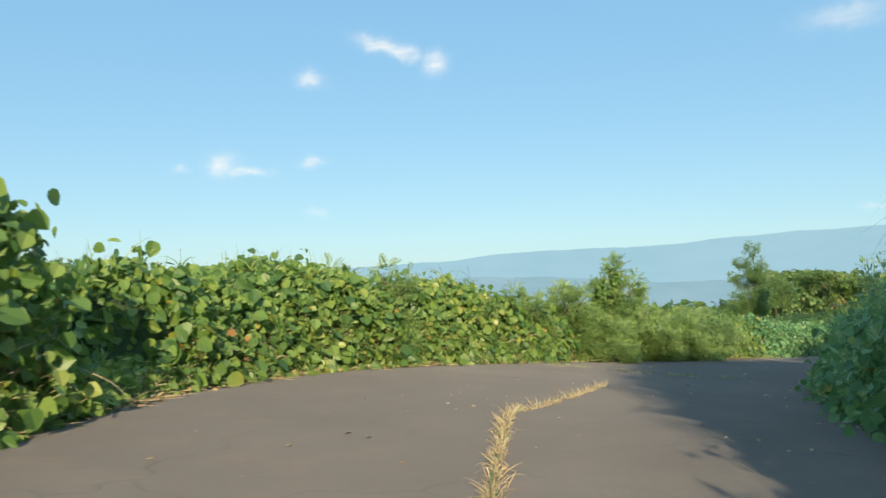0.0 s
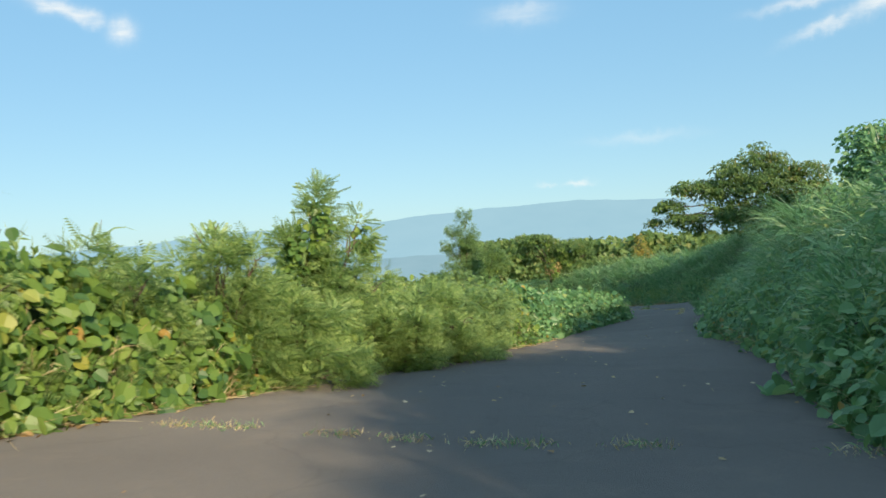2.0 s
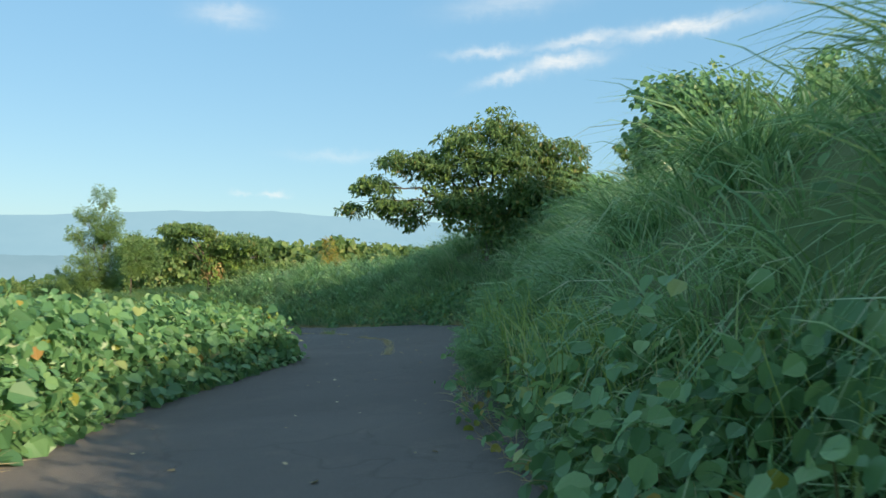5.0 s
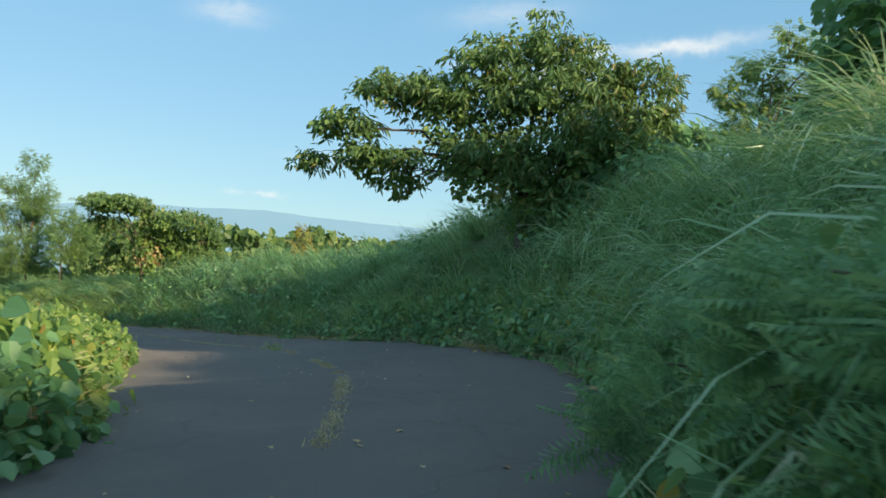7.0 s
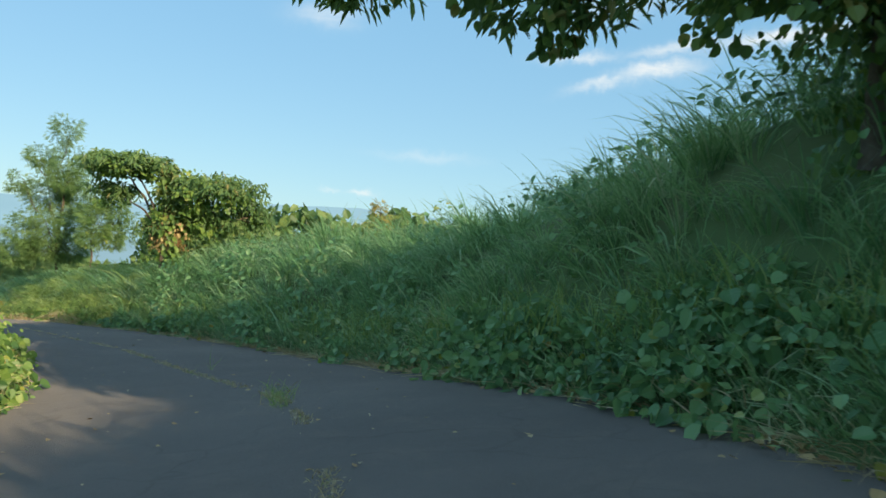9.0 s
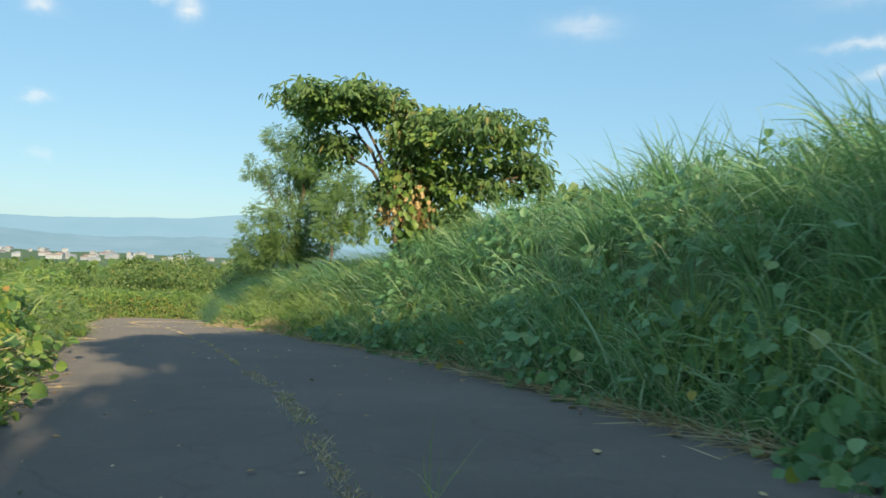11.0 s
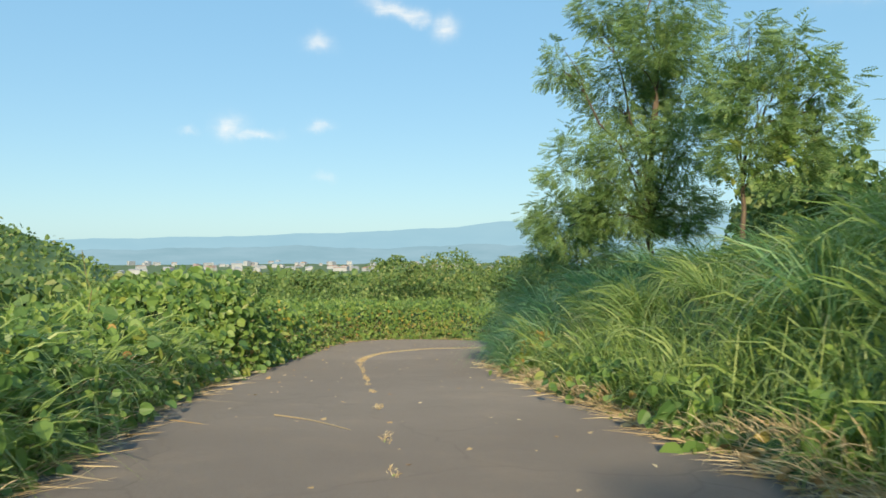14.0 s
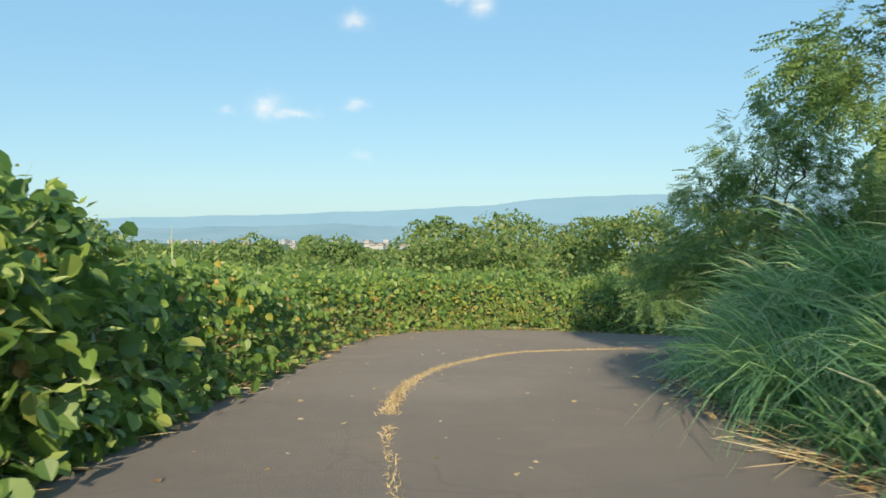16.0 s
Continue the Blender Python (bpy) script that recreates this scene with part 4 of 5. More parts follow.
def tree(name, label, category, base, facing, fork, lobes, density, size, mat, template=FROND, faces=FROND_FACES, trunk=0.12, droop=0.6, depth=1.0, vines=None, vine_density=0.0, tiers=False):
    """lobes: across, height, half width, half height. facing: azimuth from which the lobes are laid out."""
    thing = tagged(new(name), label, category)
    a = radians(facing)
    right, away = np.array([math.cos(a), -math.sin(a), 0]), np.array([math.sin(a), math.cos(a), 0])
    base = np.array(base, float)
    root = base.copy()
    root[2] = float(ground_z(base[0:1], base[1:2])[0]) - 0.1
    fork_at = base + np.array([0, 0, fork])
    v, f = tube(limb_points(root, fork_at, 0.0), np.linspace(trunk, trunk * 0.75, 9))
    part("trunk", mesh_from("trunk", v, f, BARK, True), thing)
    for k, (u, h, hw, hh) in enumerate(lobes):
        off = RNG.uniform(-depth, depth) * min(1.0, hw)
        c = base + right * u + away * off + np.array([0, 0, h])
        pts = limb_points(fork_at, c - np.array([0, 0, hh * 0.3]), 0.12 * np.linalg.norm(c - fork_at) * (1 if h > fork else -0.5))
        v, f = tube(pts, np.linspace(trunk * 0.45, 0.012, 9), 6)
        limb = part("limb", mesh_from("limb", v, f, BARK, True), thing)
        n = int(density * hw * hw * 4 + 30)
        # the lobe's leaves hang on its limb
        leaves = umbrella(c, (hw, hw, hh), n, size) if tiers else crown(c, (hw, hw, hh), n, size, template, faces, droop)
        part("crown", mesh_from("crown", *leaves, mat), limb)
        for _ in range(3):
            end = c + random_units(1)[0] * np.array([hw, hw, hh]) * 0.85
            v, f = tube(limb_points(pts[6], end, 0.05, 6), np.linspace(0.014, 0.004, 6), 5)
            part("twig", mesh_from("twig", v, f, BARK, True), limb)
        if vines:
            n = int(vine_density * hw * hw * 4)
            part("vine", mesh_from("vine", *crown(c - np.array([0, 0, hh * 0.5]), (hw * 0.8, hw * 0.8, hh * 1.1), n, 0.115, VINE, VINE_FACES, 1.0), vines), limb, "broad vine leaves climbing over the crown")
    return thing


tree("silk_tree", "spreading flat-topped silk tree draped with vines on the bank", "tree", (30.9, 38.3, 1.7), 48, 0.5,
     [(1.1 * u, 0.97 * h, 1.08 * hw, hh) for u, h, hw, hh in [(0.1, 3.95, 0.8, 0.6), (0.9, 3.6, 0.7, 0.45), (-0.9, 3.35, 0.8, 0.45), (-2.5, 2.65, 0.9, 0.38), (-3.6, 1.8, 0.7, 0.33), (-4.3, 1.0, 0.45, 0.24), (-2.9, 1.15, 0.8, 0.34), (-1.15, 2.45, 1.3, 0.7), (0.6, 2.7, 1.4, 0.65),
      (2.1, 3.0, 0.8, 0.5), (2.7, 2.45, 0.45, 0.25), (-0.6, 1.2, 1.4, 0.6), (1.5, 1.65, 1.3, 0.65), (0.35, 0.75, 0.9, 0.45), (1.2, 0.3, 1.0, 0.5), (-2.5, 0.7, 0.45, 0.28)]], 250, 0.21, UMBRELLA, trunk=0.14, vines=TREE_LEAF, vine_density=85, tiers=True)
tree("silk_tree", "two-tiered silk tree with drooping leaves on the bank", "tree", (32.1, 62.0, -0.6), 14, 0.5,
     [(-1.3, 2.95, 1.4, 0.3), (-2.0, 2.95, 0.75, 0.33), (-0.5, 2.85, 0.8, 0.35), (-1.7, 2.05, 0.8, 0.35), (1.5, 2.3, 1.5, 0.45), (2.7, 1.75, 0.8, 0.4), (0.65, 1.8, 0.8, 0.45),
      (1.2, 1.2, 1.3, 0.45), (3.2, 1.3, 0.5, 0.3), (0.3, 0.7, 0.7, 0.4), (0.05, 1.5, 0.55, 0.5), (-0.3, 0.9, 0.5, 0.5), (0.1, 2.2, 0.45, 0.5)], 205, 0.23, UMBRELLA, trunk=0.12, vines=KUDZU, vine_density=90, tiers=True)
tree("leucaena_tree", "tall wispy tree with fine feathery leaves", "tree", (31.9, 79.3, -1.9), 12, 0.5,
     [(0.0, 6.9, 0.7, 0.7), (-1.1, 5.5, 0.7, 0.6), (0.3, 5.2, 0.9, 0.8), (-2.0, 4.2, 0.5, 0.6), (-0.7, 3.7, 1.1, 0.9), (0.8, 3.6, 1.0, 0.9), (0.2, 4.3, 0.9, 0.7),
      (-1.6, 1.9, 0.7, 0.7), (-0.3, 1.9, 1.0, 0.8), (0.7, 2.2, 0.8, 0.8), (-1.9, 0.6, 0.9, 0.6), (-0.6, 0.8, 1.1, 0.6), (0.6, 0.8, 0.9, 0.6)], 330, 0.27, FEATHER, PLUME, PLUME_FACES, trunk=0.075, droop=0.5)
tree("leucaena_tree", "slender feathery tree with vines climbing its trunk", "tree", (32.8, 75.9, -1.9), 20, 1.0,
     [(0.1, 3.7, 0.55, 0.6), (0.8, 3.3, 0.55, 0.5), (-0.3, 2.9, 0.55, 0.5), (1.2, 2.6, 0.55, 0.45), (0.3, 2.4, 0.7, 0.6), (1.5, 2.0, 0.5, 0.4), (0.0, 1.6, 0.6, 0.5), (0.8, 1.6, 0.6, 0.5)], 330, 0.27, FEATHER, PLUME, PLUME_FACES, trunk=0.055, droop=0.5, vines=KUDZU, vine_density=35)
tree("leucaena_shrub", "tall feathery green shrub inside the bend", "shrub", (31.0, 87.0, -4.9), 14, 0.4,
     [(-1.5, 1.0, 0.8, 0.7), (-0.6, 1.6, 1.0, 0.8), (0.4, 2.3, 0.9, 0.8), (-0.9, 2.6, 0.6, 0.5), (-0.1, 3.3, 0.7, 0.6), (0.9, 3.6, 0.7, 0.6), (1.5, 2.6, 0.9, 0.8), (0.3, 0.8, 1.0, 0.7), (1.6, 1.2, 1.1, 0.8), (2.6, 2.0, 1.0, 0.8), (0.4, 4.1, 0.4, 0.4)], 260, 0.27, FEATHER, PLUME, PLUME_FACES, trunk=0.06)
for base, top, wide, label in [((4.5, 18.0), 2.2, 0.85, "feathery green shrub standing above the hedge"), ((6.0, 19.5), 2.75, 0.95, "tall feathery green shrub standing above the hedge"),
                               ((6.7, 20.6), 1.9, 0.8, "feathery green shrub beside a taller one"), ((3.2, 16.7), 1.75, 0.9, "low feathery shrub among kudzu leaves"),
                               ((5.3, 17.8), 1.2, 0.8, "low feathery shrub at the road edge"), ((7.9, 20.6), 1.3, 0.9, "low feathery shrub at the road edge"), ((9.0, 21.6), 1.25, 0.65, "low feathery shrub at the road edge"),
                               ((6.9, 19.2), 0.95, 0.75, "low feathery shrub at the road edge"), ((10.0, 22.6), 1.2, 0.6, "low feathery shrub at the road edge"), ((8.2, 20.0), 0.95, 0.6, "pale feathery shrub leaning over the road edge"), ((8.9, 20.7), 0.85, 0.45, "pale feathery shrub leaning over the road edge"), ((7.4, 19.3), 0.85, 0.65, "pale feathery shrub leaning over the road edge"), ((0.2, 13.7), 2.2, 0.6, "feathery shrub poking out of the kudzu"), ((-0.9, 12.7), 2.1, 0.55, "feathery shrub poking out of the kudzu"), ((2.0, 15.6), 1.6, 0.8, "low feathery shrub among kudzu leaves")]:
    z = float(ground_z(np.array([base[0]]), np.array([base[1]]))[0])
    tree("leucaena_shrub", label, "shrub", (*base, z), 30, 0.25,
         [(RNG.uniform(-1, 1) * wide * 0.75 * (1.15 - f), top * (0.2 + 0.72 * f), wide * (0.62 - 0.36 * f), top * 0.13) for f in np.linspace(0, 1, 9)]
         + [(wide * 0.6, top * 0.8, wide * 0.22, top * 0.1), (-wide * 0.55, top * 0.72, wide * 0.25, top * 0.1)], 270, 0.25, FEATHER_SUN, FERN, FERN_FACES, trunk=0.03, droop=0.0, vines=KUDZU if top > 2.2 else None, vine_density=330)
tree("leucaena_shrub", "feathery green shrub in the hedge", "shrub", (8.9, 22.0, -0.1), 30, 0.3,
     [(-0.5, 0.9, 0.6, 0.5), (0.3, 1.1, 0.6, 0.5), (0.9, 0.8, 0.6, 0.45), (0.0, 0.5, 0.8, 0.4)], 420, 0.16, FEATHER, trunk=0.035)
tree("tall_weed", "clump of tall leafy weeds with reddish stems", "weeds", (9.8, 12.6, 0.1), 40, 0.3,
     [(-0.4, 1.2, 0.45, 0.5), (0.2, 1.8, 0.45, 0.5), (0.6, 1.2, 0.5, 0.5), (-0.1, 2.3, 0.25, 0.4), (0.5, 2.2, 0.25, 0.35), (0.1, 0.7, 0.7, 0.5), (0.9, 1.7, 0.4, 0.4)], 520, 0.13, GRASS, SLIM, SLIM_FACES, trunk=0.03, droop=-0.3, depth=0.5)
tree("tall_weed", "clump of tall leafy weeds with reddish stems", "weeds", (11.1, 13.9, 0.3), 40, 0.3,
     [(-0.3, 1.0, 0.5, 0.5), (0.3, 1.5, 0.45, 0.5), (0.0, 2.0, 0.25, 0.4), (0.6, 0.9, 0.6, 0.5)], 520, 0.13, GRASS, SLIM, SLIM_FACES, trunk=0.03, droop=-0.3, depth=0.5)
tree("vine_covered_tree", "rounded tree smothered in kudzu vines", "tree", (30.35, 30.05, 2.3), 56, 0.5,
     [(1.12 * u, 1.17 * h, 1.08 * hw, 1.17 * hh) for u, h, hw, hh in [(0, 1.9, 1.5, 1.0), (0, 1.4, 1.0, 0.8), (0.3, 2.1, 0.9, 0.7), (-0.8, 1.1, 0.7, 0.7), (1.1, 1.4, 1.1, 0.9), (-1.1, 0.4, 0.6, 0.5), (0.2, 0.6, 1.3, 0.8), (1.6, 0.5, 0.9, 0.8)]], 420, 0.16, KUDZU_SHADE, VINE, VINE_FACES, trunk=0.12, droop=1.0)
tree("vine_covered_tree", "small tree smothered in kudzu vines", "tree", (31.2, 27.0, 2.8), 63, 0.4,
     [(1.45 * u, 1.45 * h, 1.45 * hw, 1.45 * hh) for u, h, hw, hh in [(0, 1.6, 0.6, 0.6), (-0.4, 1.0, 0.6, 0.5), (0.5, 0.9, 0.8, 0.7)]], 420, 0.15, KUDZU_SHADE, VINE, VINE_FACES, trunk=0.07, droop=1.0)
tree("vine_covered_tree", "kudzu vines heaped over a tree on the bank", "tree", (32.5, 36.6, 2.1), 60, 0.5,
     [(0, 1.2, 0.9, 0.6), (1.0, 1.3, 0.9, 0.6), (-0.8, 0.9, 0.8, 0.5), (0.3, 0.5, 1.2, 0.6)], 380, 0.16, KUDZU_SHADE, VINE, VINE_FACES, trunk=0.1, droop=1.0)
tree("dry_weed", "small yellowing weed at the foot of the bank", "weeds", (28.9, 74.6, -4.2), 20, 0.15,
     [(-0.1, 0.35, 0.22, 0.2), (0.1, 0.55, 0.2, 0.2), (0.15, 0.25, 0.25, 0.18)], 900, 0.09, YELLOWING, SLIM, SLIM_FACES, trunk=0.012, droop=-0.2, depth=0.3)
tree("silk_tree", "young silk tree behind the bank", "tree", (36.3, 35.6, 2.2), 62, 1.6,
     [(-0.7, 3.1, 0.55, 0.35), (0.1, 3.7, 0.65, 0.4), (0.7, 4.3, 0.5, 0.4), (1.3, 3.8, 0.6, 0.4), (0.6, 3.0, 0.8, 0.5), (1.6, 3.2, 0.5, 0.35), (0.0, 2.3, 0.8, 0.5), (1.0, 2.2, 0.8, 0.5)], 170, 0.24, FEATHER_SUN, trunk=0.07, vines=TREE_LEAF, vine_density=160)
tree("young_tree", "slim golden-green young tree", "tree", (42.7, 65.6, -0.2), 25, 0.4,
     [(0, 2.1, 0.3, 0.5), (0, 1.3, 0.5, 0.5), (0.1, 0.6, 0.7, 0.5)], 300, 0.25, YELLOWING, trunk=0.05)


for x, y, top in [(17.3, 23.9, 0.55), (18.3, 25.0, 0.65), (19.3, 26.1, 0.65), (20.2, 27.0, 0.7), (21.2, 27.9, 0.75), (22.2, 28.6, 0.75), (23.2, 29.0, 0.7)]:
    tree("leucaena_shrub", "low shaded feathery weeds at the foot of the bank", "shrub", (x, y, float(ground_z(np.array([x]), np.array([y]))[0])), 60, 0.2,
         [(RNG.uniform(-0.5, 0.5), top * (0.3 + 0.7 * f), 0.42 - 0.15 * f, 0.14) for f in np.linspace(0, 1, 6)], 330, 0.24, FEATHER_SHADE, FERN, FERN_FACES, trunk=0.02, droop=0.0)


def reed(x, y, tall, label="tall green reed standing above the hedge"):
    """A jointed stalk with long leaves and a loose head."""
    z = float(ground_z(np.array([x]), np.array([y]))[0])
    thing = tagged(new("reed"), label, "reed", "reeds above the hedge")
    line = limb_points((x, y, z), (x + RNG.uniform(-0.2, 0.2), y + RNG.uniform(-0.1, 0.1), z + tall), 0.0, 8)
    part("stalk", mesh_from("stalk", *tube(line, np.linspace(0.011, 0.004, 8), 5), STEM), thing)
    shape = mesh_from("leaf", *blades(np.zeros((1, 3)), np.array([[0, 0.35, 0.93]]), np.array([[0, 1.0, 0]]), np.array([0.55]), np.array([0.032]), np.array([0.75])), GRASS_BRIGHT)
    for k in range(8):
        ob = part("leaf", shape, thing)
        at = line[min(7, 3 + k // 2)]
        ob.matrix_basis = pose(*at, 0, 0, 137.5 * k + RNG.uniform(-25, 25)) @ Matrix.Scale(RNG.uniform(0.7, 1.2), 4)


for x, y, tall in [(-2.6, 9.2, 2.1), (-1.9, 10.6, 2.2), (-0.4, 13.1, 2.15), (0.5, 14.6, 2.2), (1.4, 15.3, 2.35), (2.0, 16.2, 2.4), (-3.0, 3.9, 2.3), (3.2, 17.6, 2.2), (23.6, 66.6, 1.9), (23.2, 70.5, 1.9), (31.2, 67.5, 1.5)]:
    reed(x, y, tall)


# ---- woods, scrub and the far valley ----
def clumps(name, label, centres, radii, per, size, mat, category="woods"):
    n = len(centres)
    k = np.repeat(np.arange(n), per)
    d = random_units(len(k))
    d[:, 2] = np.abs(d[:, 2]) * 1.0 - 0.25
    r = np.asarray(radii)[k]
    p = centres[k] + d * r * (0.75 + 0.3 * RNG.random(len(k)))[:, None]
    face = unit(d + random_units(len(k)) * 0.5)
    tip = unit(random_units(len(k)) + np.array([0, 0, -0.5]))
    s = np.asarray(size)[k] * RNG.uniform(0.6, 1.3, len(k))
    return tagged(new(name, mesh_from(name, *scatter(p, tip, face, s, LEAF, LEAF_FACES), mat)), label, category, kind="stuff")


def lumpy_crowns(x, y, top, wide):
    """Crowns of several clumps each."""
    c, r = [], []
    for a, b, t, s in zip(x, y, top, wide):
        for _ in range(9):
            o = random_units(1)[0] * np.array([s * 0.75, s * 0.75, s * 0.5])
            c.append((a + o[0], b + o[1], t - s * 0.9 + o[2]))
            q = s * RNG.uniform(0.35, 0.6)
            r.append((q, q, q * 0.85))
    return np.array(c), np.array(r)


x, y = RNG.uniform(6, 46, 60), RNG.uniform(101, 116, 60)
top = -3.7 + 1.5 * RNG.random(60) + 0.6 * (RNG.random(60) > 0.8) + np.interp(x, [6, 20, 28, 34, 46], [-0.8, -0.4, 0.9, 0.2, 0.0])
c, r = lumpy_crowns(x, y, top, RNG.uniform(1.3, 2.3, 60))
clumps("woods", "belt of bushy green trees behind the bend", c, r, 130, np.full(len(c), 0.145), WOODS)
x, y = RNG.uniform(-70, 60, 260), RNG.uniform(118, 210, 260)
top = -5.5 - (y - 118) * 0.03 + 2.0 * RNG.random(260)
c, r = lumpy_crowns(x, y, top, RNG.uniform(2.0, 3.6, 260))
clumps("woods", "distant woodland on the slope below the road", c, r, 10, np.full(len(c), 1.1), WOODS)
x, y = RNG.uniform(35, 50, 60), RNG.uniform(60, 76, 60)
ok = (x - 28) > 0.72 * (y - 58)
x, y = x[ok], y[ok]
c, r = lumpy_crowns(x, y, RNG.uniform(-0.4, 1.1, len(x)), RNG.uniform(0.9, 1.6, len(x)))
clumps("woods", "bushy thicket on the rise beside the road", c, r, 48, np.full(len(c), 0.175), WOODS)
x, y = RNG.uniform(44, 95, 150), RNG.uniform(66, 120, 150)
ok = (x - 28) > 0.72 * (y - 58)
x, y = x[ok], y[ok]
c, r = lumpy_crowns(x, y, 1.5 + 1.6 * RNG.random(len(x)), RNG.uniform(1.6, 3.0, len(x)))
clumps("woods", "rounded trees on the rise beyond the bank", c, r, 24, np.full(len(c), 0.55), WOODS)
x, y = RNG.uniform(42, 62, 110), RNG.uniform(96, 128, 110)
ok = ((x - 21) < 0.47 * (y - 31)) & ((x - 27.2) > 0.28 * (y - 41.8))
x, y = x[ok], y[ok]
top, wide = 1.7 + 1.5 * RNG.random(len(x)), RNG.uniform(1.4, 2.4, len(x))
tiers = [lumpy_crowns(x, y, top - drop, wide * (1 + 0.12 * drop)) for drop in (0.0, 2.0, 4.0, 6.5)]
c, r = np.concatenate([t[0] for t in tiers]), np.concatenate([t[1] for t in tiers])
clumps("woods", "dark rounded trees along the skyline", c, r, 22, np.full(len(c), 0.42), WOODS)
# scrub left of the road
x, y = RNG.uniform(-40, 22, 750), RNG.uniform(0, 105, 750)
d, _ = beyond(LEFT_EDGE, LEFT_T, x, y, -1)
ok = d > 3.5
x, y = x[ok], y[ok]
top = ground_z(x, y) + RNG.uniform(0.6, 1.9, len(x))
c = np.column_stack([x, y, top - 0.8])
q = RNG.uniform(0.7, 1.5, len(x))
clumps("scrub", "rough green scrub on the slope", c, np.column_stack([q, q, q * 0.8]), 32, np.full(len(x), 0.37), WOODS, "scrub")
# scrub on the rise behind the right bank
x, y = RNG.uniform(9, 66, 650), RNG.uniform(0, 98, 650)
d, _ = beyond(RIGHT_EDGE, RIGHT_T, x, y, 1)
ok = (d > 7.5) & ~((y > 60) & (d < 17))
x, y = x[ok], y[ok]
top = ground_z(x, y) + RNG.uniform(0.3, 1.1, len(x))
q = RNG.uniform(0.7, 1.5, len(x))
clumps("scrub", "rough green scrub on the rise behind the bank", np.column_stack([x, y, top - 0.5]), np.column_stack([q, q, q * 0.6]), 28, np.full(len(x), 0.34), WOODS, "scrub")
# valley woods
az = np.radians(RNG.uniform(-50, 75, 2600))
dist = 190 * (1 + RNG.random(2600) ** 1.4 * 5.5)
x, y = 22 + np.sin(az) * dist, 50 + np.cos(az) * dist
q = dist * 0.014
c = np.column_stack([x, y, ground_z(x, y) + q * 0.3])
clumps("valley_woods", "hazy woods across the valley floor", c, np.column_stack([q, q, q * 0.55]), 8, dist * 0.0095, WOODS)


def wooded_hill():
    a = np.linspace(-75, -24, 120)
    rad = np.radians(a)
    rows = []
    for k in range(14):
        f = k / 13
        e = np.interp(a, [-75, -50, -34, -31, -28, -25.5, -24], [5, 4.5, 2.5, 1.4, 0.2, -1.2, -2.5]) + 0.14 * wobble(a, a, 0.5) + 0.07 * wobble(a, a, 0.14, 3)
        d = 420 - 150 * f
        z = np.tan(np.radians(e)) * 420 * (1 - f) - 30 * f + wobble(a * 3, a * 0 + k * 2, 1.0, 2) * 1.6 * (f > 0)
        rows.append(np.stack([26 + np.sin(rad) * d, 66 + np.cos(rad) * d, z - 2], -1))
    v = np.stack(rows)
    i = np.arange(v.shape[0] * v.shape[1]).reshape(v.shape[:2])
    q = np.stack([i[:-1, :-1], i[1:, :-1], i[1:, 1:], i[:-1, 1:]], -1).reshape(-1, 4)
    hill = tagged(new("wooded_hill"), "steep hill covered with dark green trees", "hill", kind="structure")
    part("slope", mesh_from("slope", v.reshape(-1, 3), q, WOODS, True), hill)
    c = v.reshape(-1, 3)
    c = np.repeat(c, 2, 0) + RNG.normal(0, 2.5, (len(c) * 2, 3)) * np.array([1, 1, 0.4])
    k = np.repeat(np.arange(len(c)), 4)
    d = random_units(len(k))
    p = c[k] + d * 2.4
    part("canopy", mesh_from("canopy", *scatter(p, unit(random_units(len(k))), unit(d + np.array([0, 0, 0.4])), RNG.uniform(1.3, 2.8, len(k)), LEAF, LEAF_FACES), WOODS), hill, kind="stuff")


wooded_hill()


def town():
    white = plain_material("pale_town_walls", (0.27, 0.31, 0.35), (0.4, 0.43, 0.45), 0.02, 0.8)
    red = plain_material("brown_roof", (0.3, 0.2, 0.16), (0.42, 0.3, 0.25), 0.05, 0.8)
    grey = plain_material("grey_roof", (0.3, 0.32, 0.35), (0.45, 0.46, 0.48), 0.05, 0.8)
    for k in range(90):
        a = radians(RNG.uniform(-24, 3) if k % 4 else RNG.uniform(-19, -3))
        d = 1700 + 1500 * RNG.random()
        x, y = 22 + math.sin(a) * d, 50 + math.cos(a) * d
        sx, sy, sz = RNG.uniform(8, 30), RNG.uniform(8, 20), RNG.uniform(3, 6.5) * (1 + 0.8 * (k % 11 == 0))
        z = float(ground_z(np.array([x]), np.array([y]))[0]) + 3
        turn = pose(x, y, z, 0, 0, RNG.uniform(0, 90))
        house = tagged(new("town_building"), "small pale building in the far valley town", "building", "buildings of the valley town")
        house.matrix_world = turn
        v = np.array([(a_ * sx / 2, b_ * sy / 2, c_) for c_ in (-12, sz) for a_, b_ in ((-1, -1), (1, -1), (1, 1), (-1, 1))], float)
        part("wall", mesh_from("wall", v, np.array([(0, 1, 5, 4), (1, 2, 6, 5), (2, 3, 7, 6), (3, 0, 4, 7)]), white), house)
        t = np.array([(-sx / 2 - .5, -sy / 2 - .5, sz), (sx / 2 + .5, -sy / 2 - .5, sz), (sx / 2 + .5, sy / 2 + .5, sz), (-sx / 2 - .5, sy / 2 + .5, sz), (-sx / 2, 0, sz + sy * 0.18), (sx / 2, 0, sz + sy * 0.18)])
        part("roof", mesh_from("roof", t, [np.array([(0, 1, 5, 4), (2, 3, 4, 5), (3, 2, 1, 0)]), np.array([(1, 2, 5), (3, 0, 4)])], (red, grey, white)[k % 3]), house)


town()


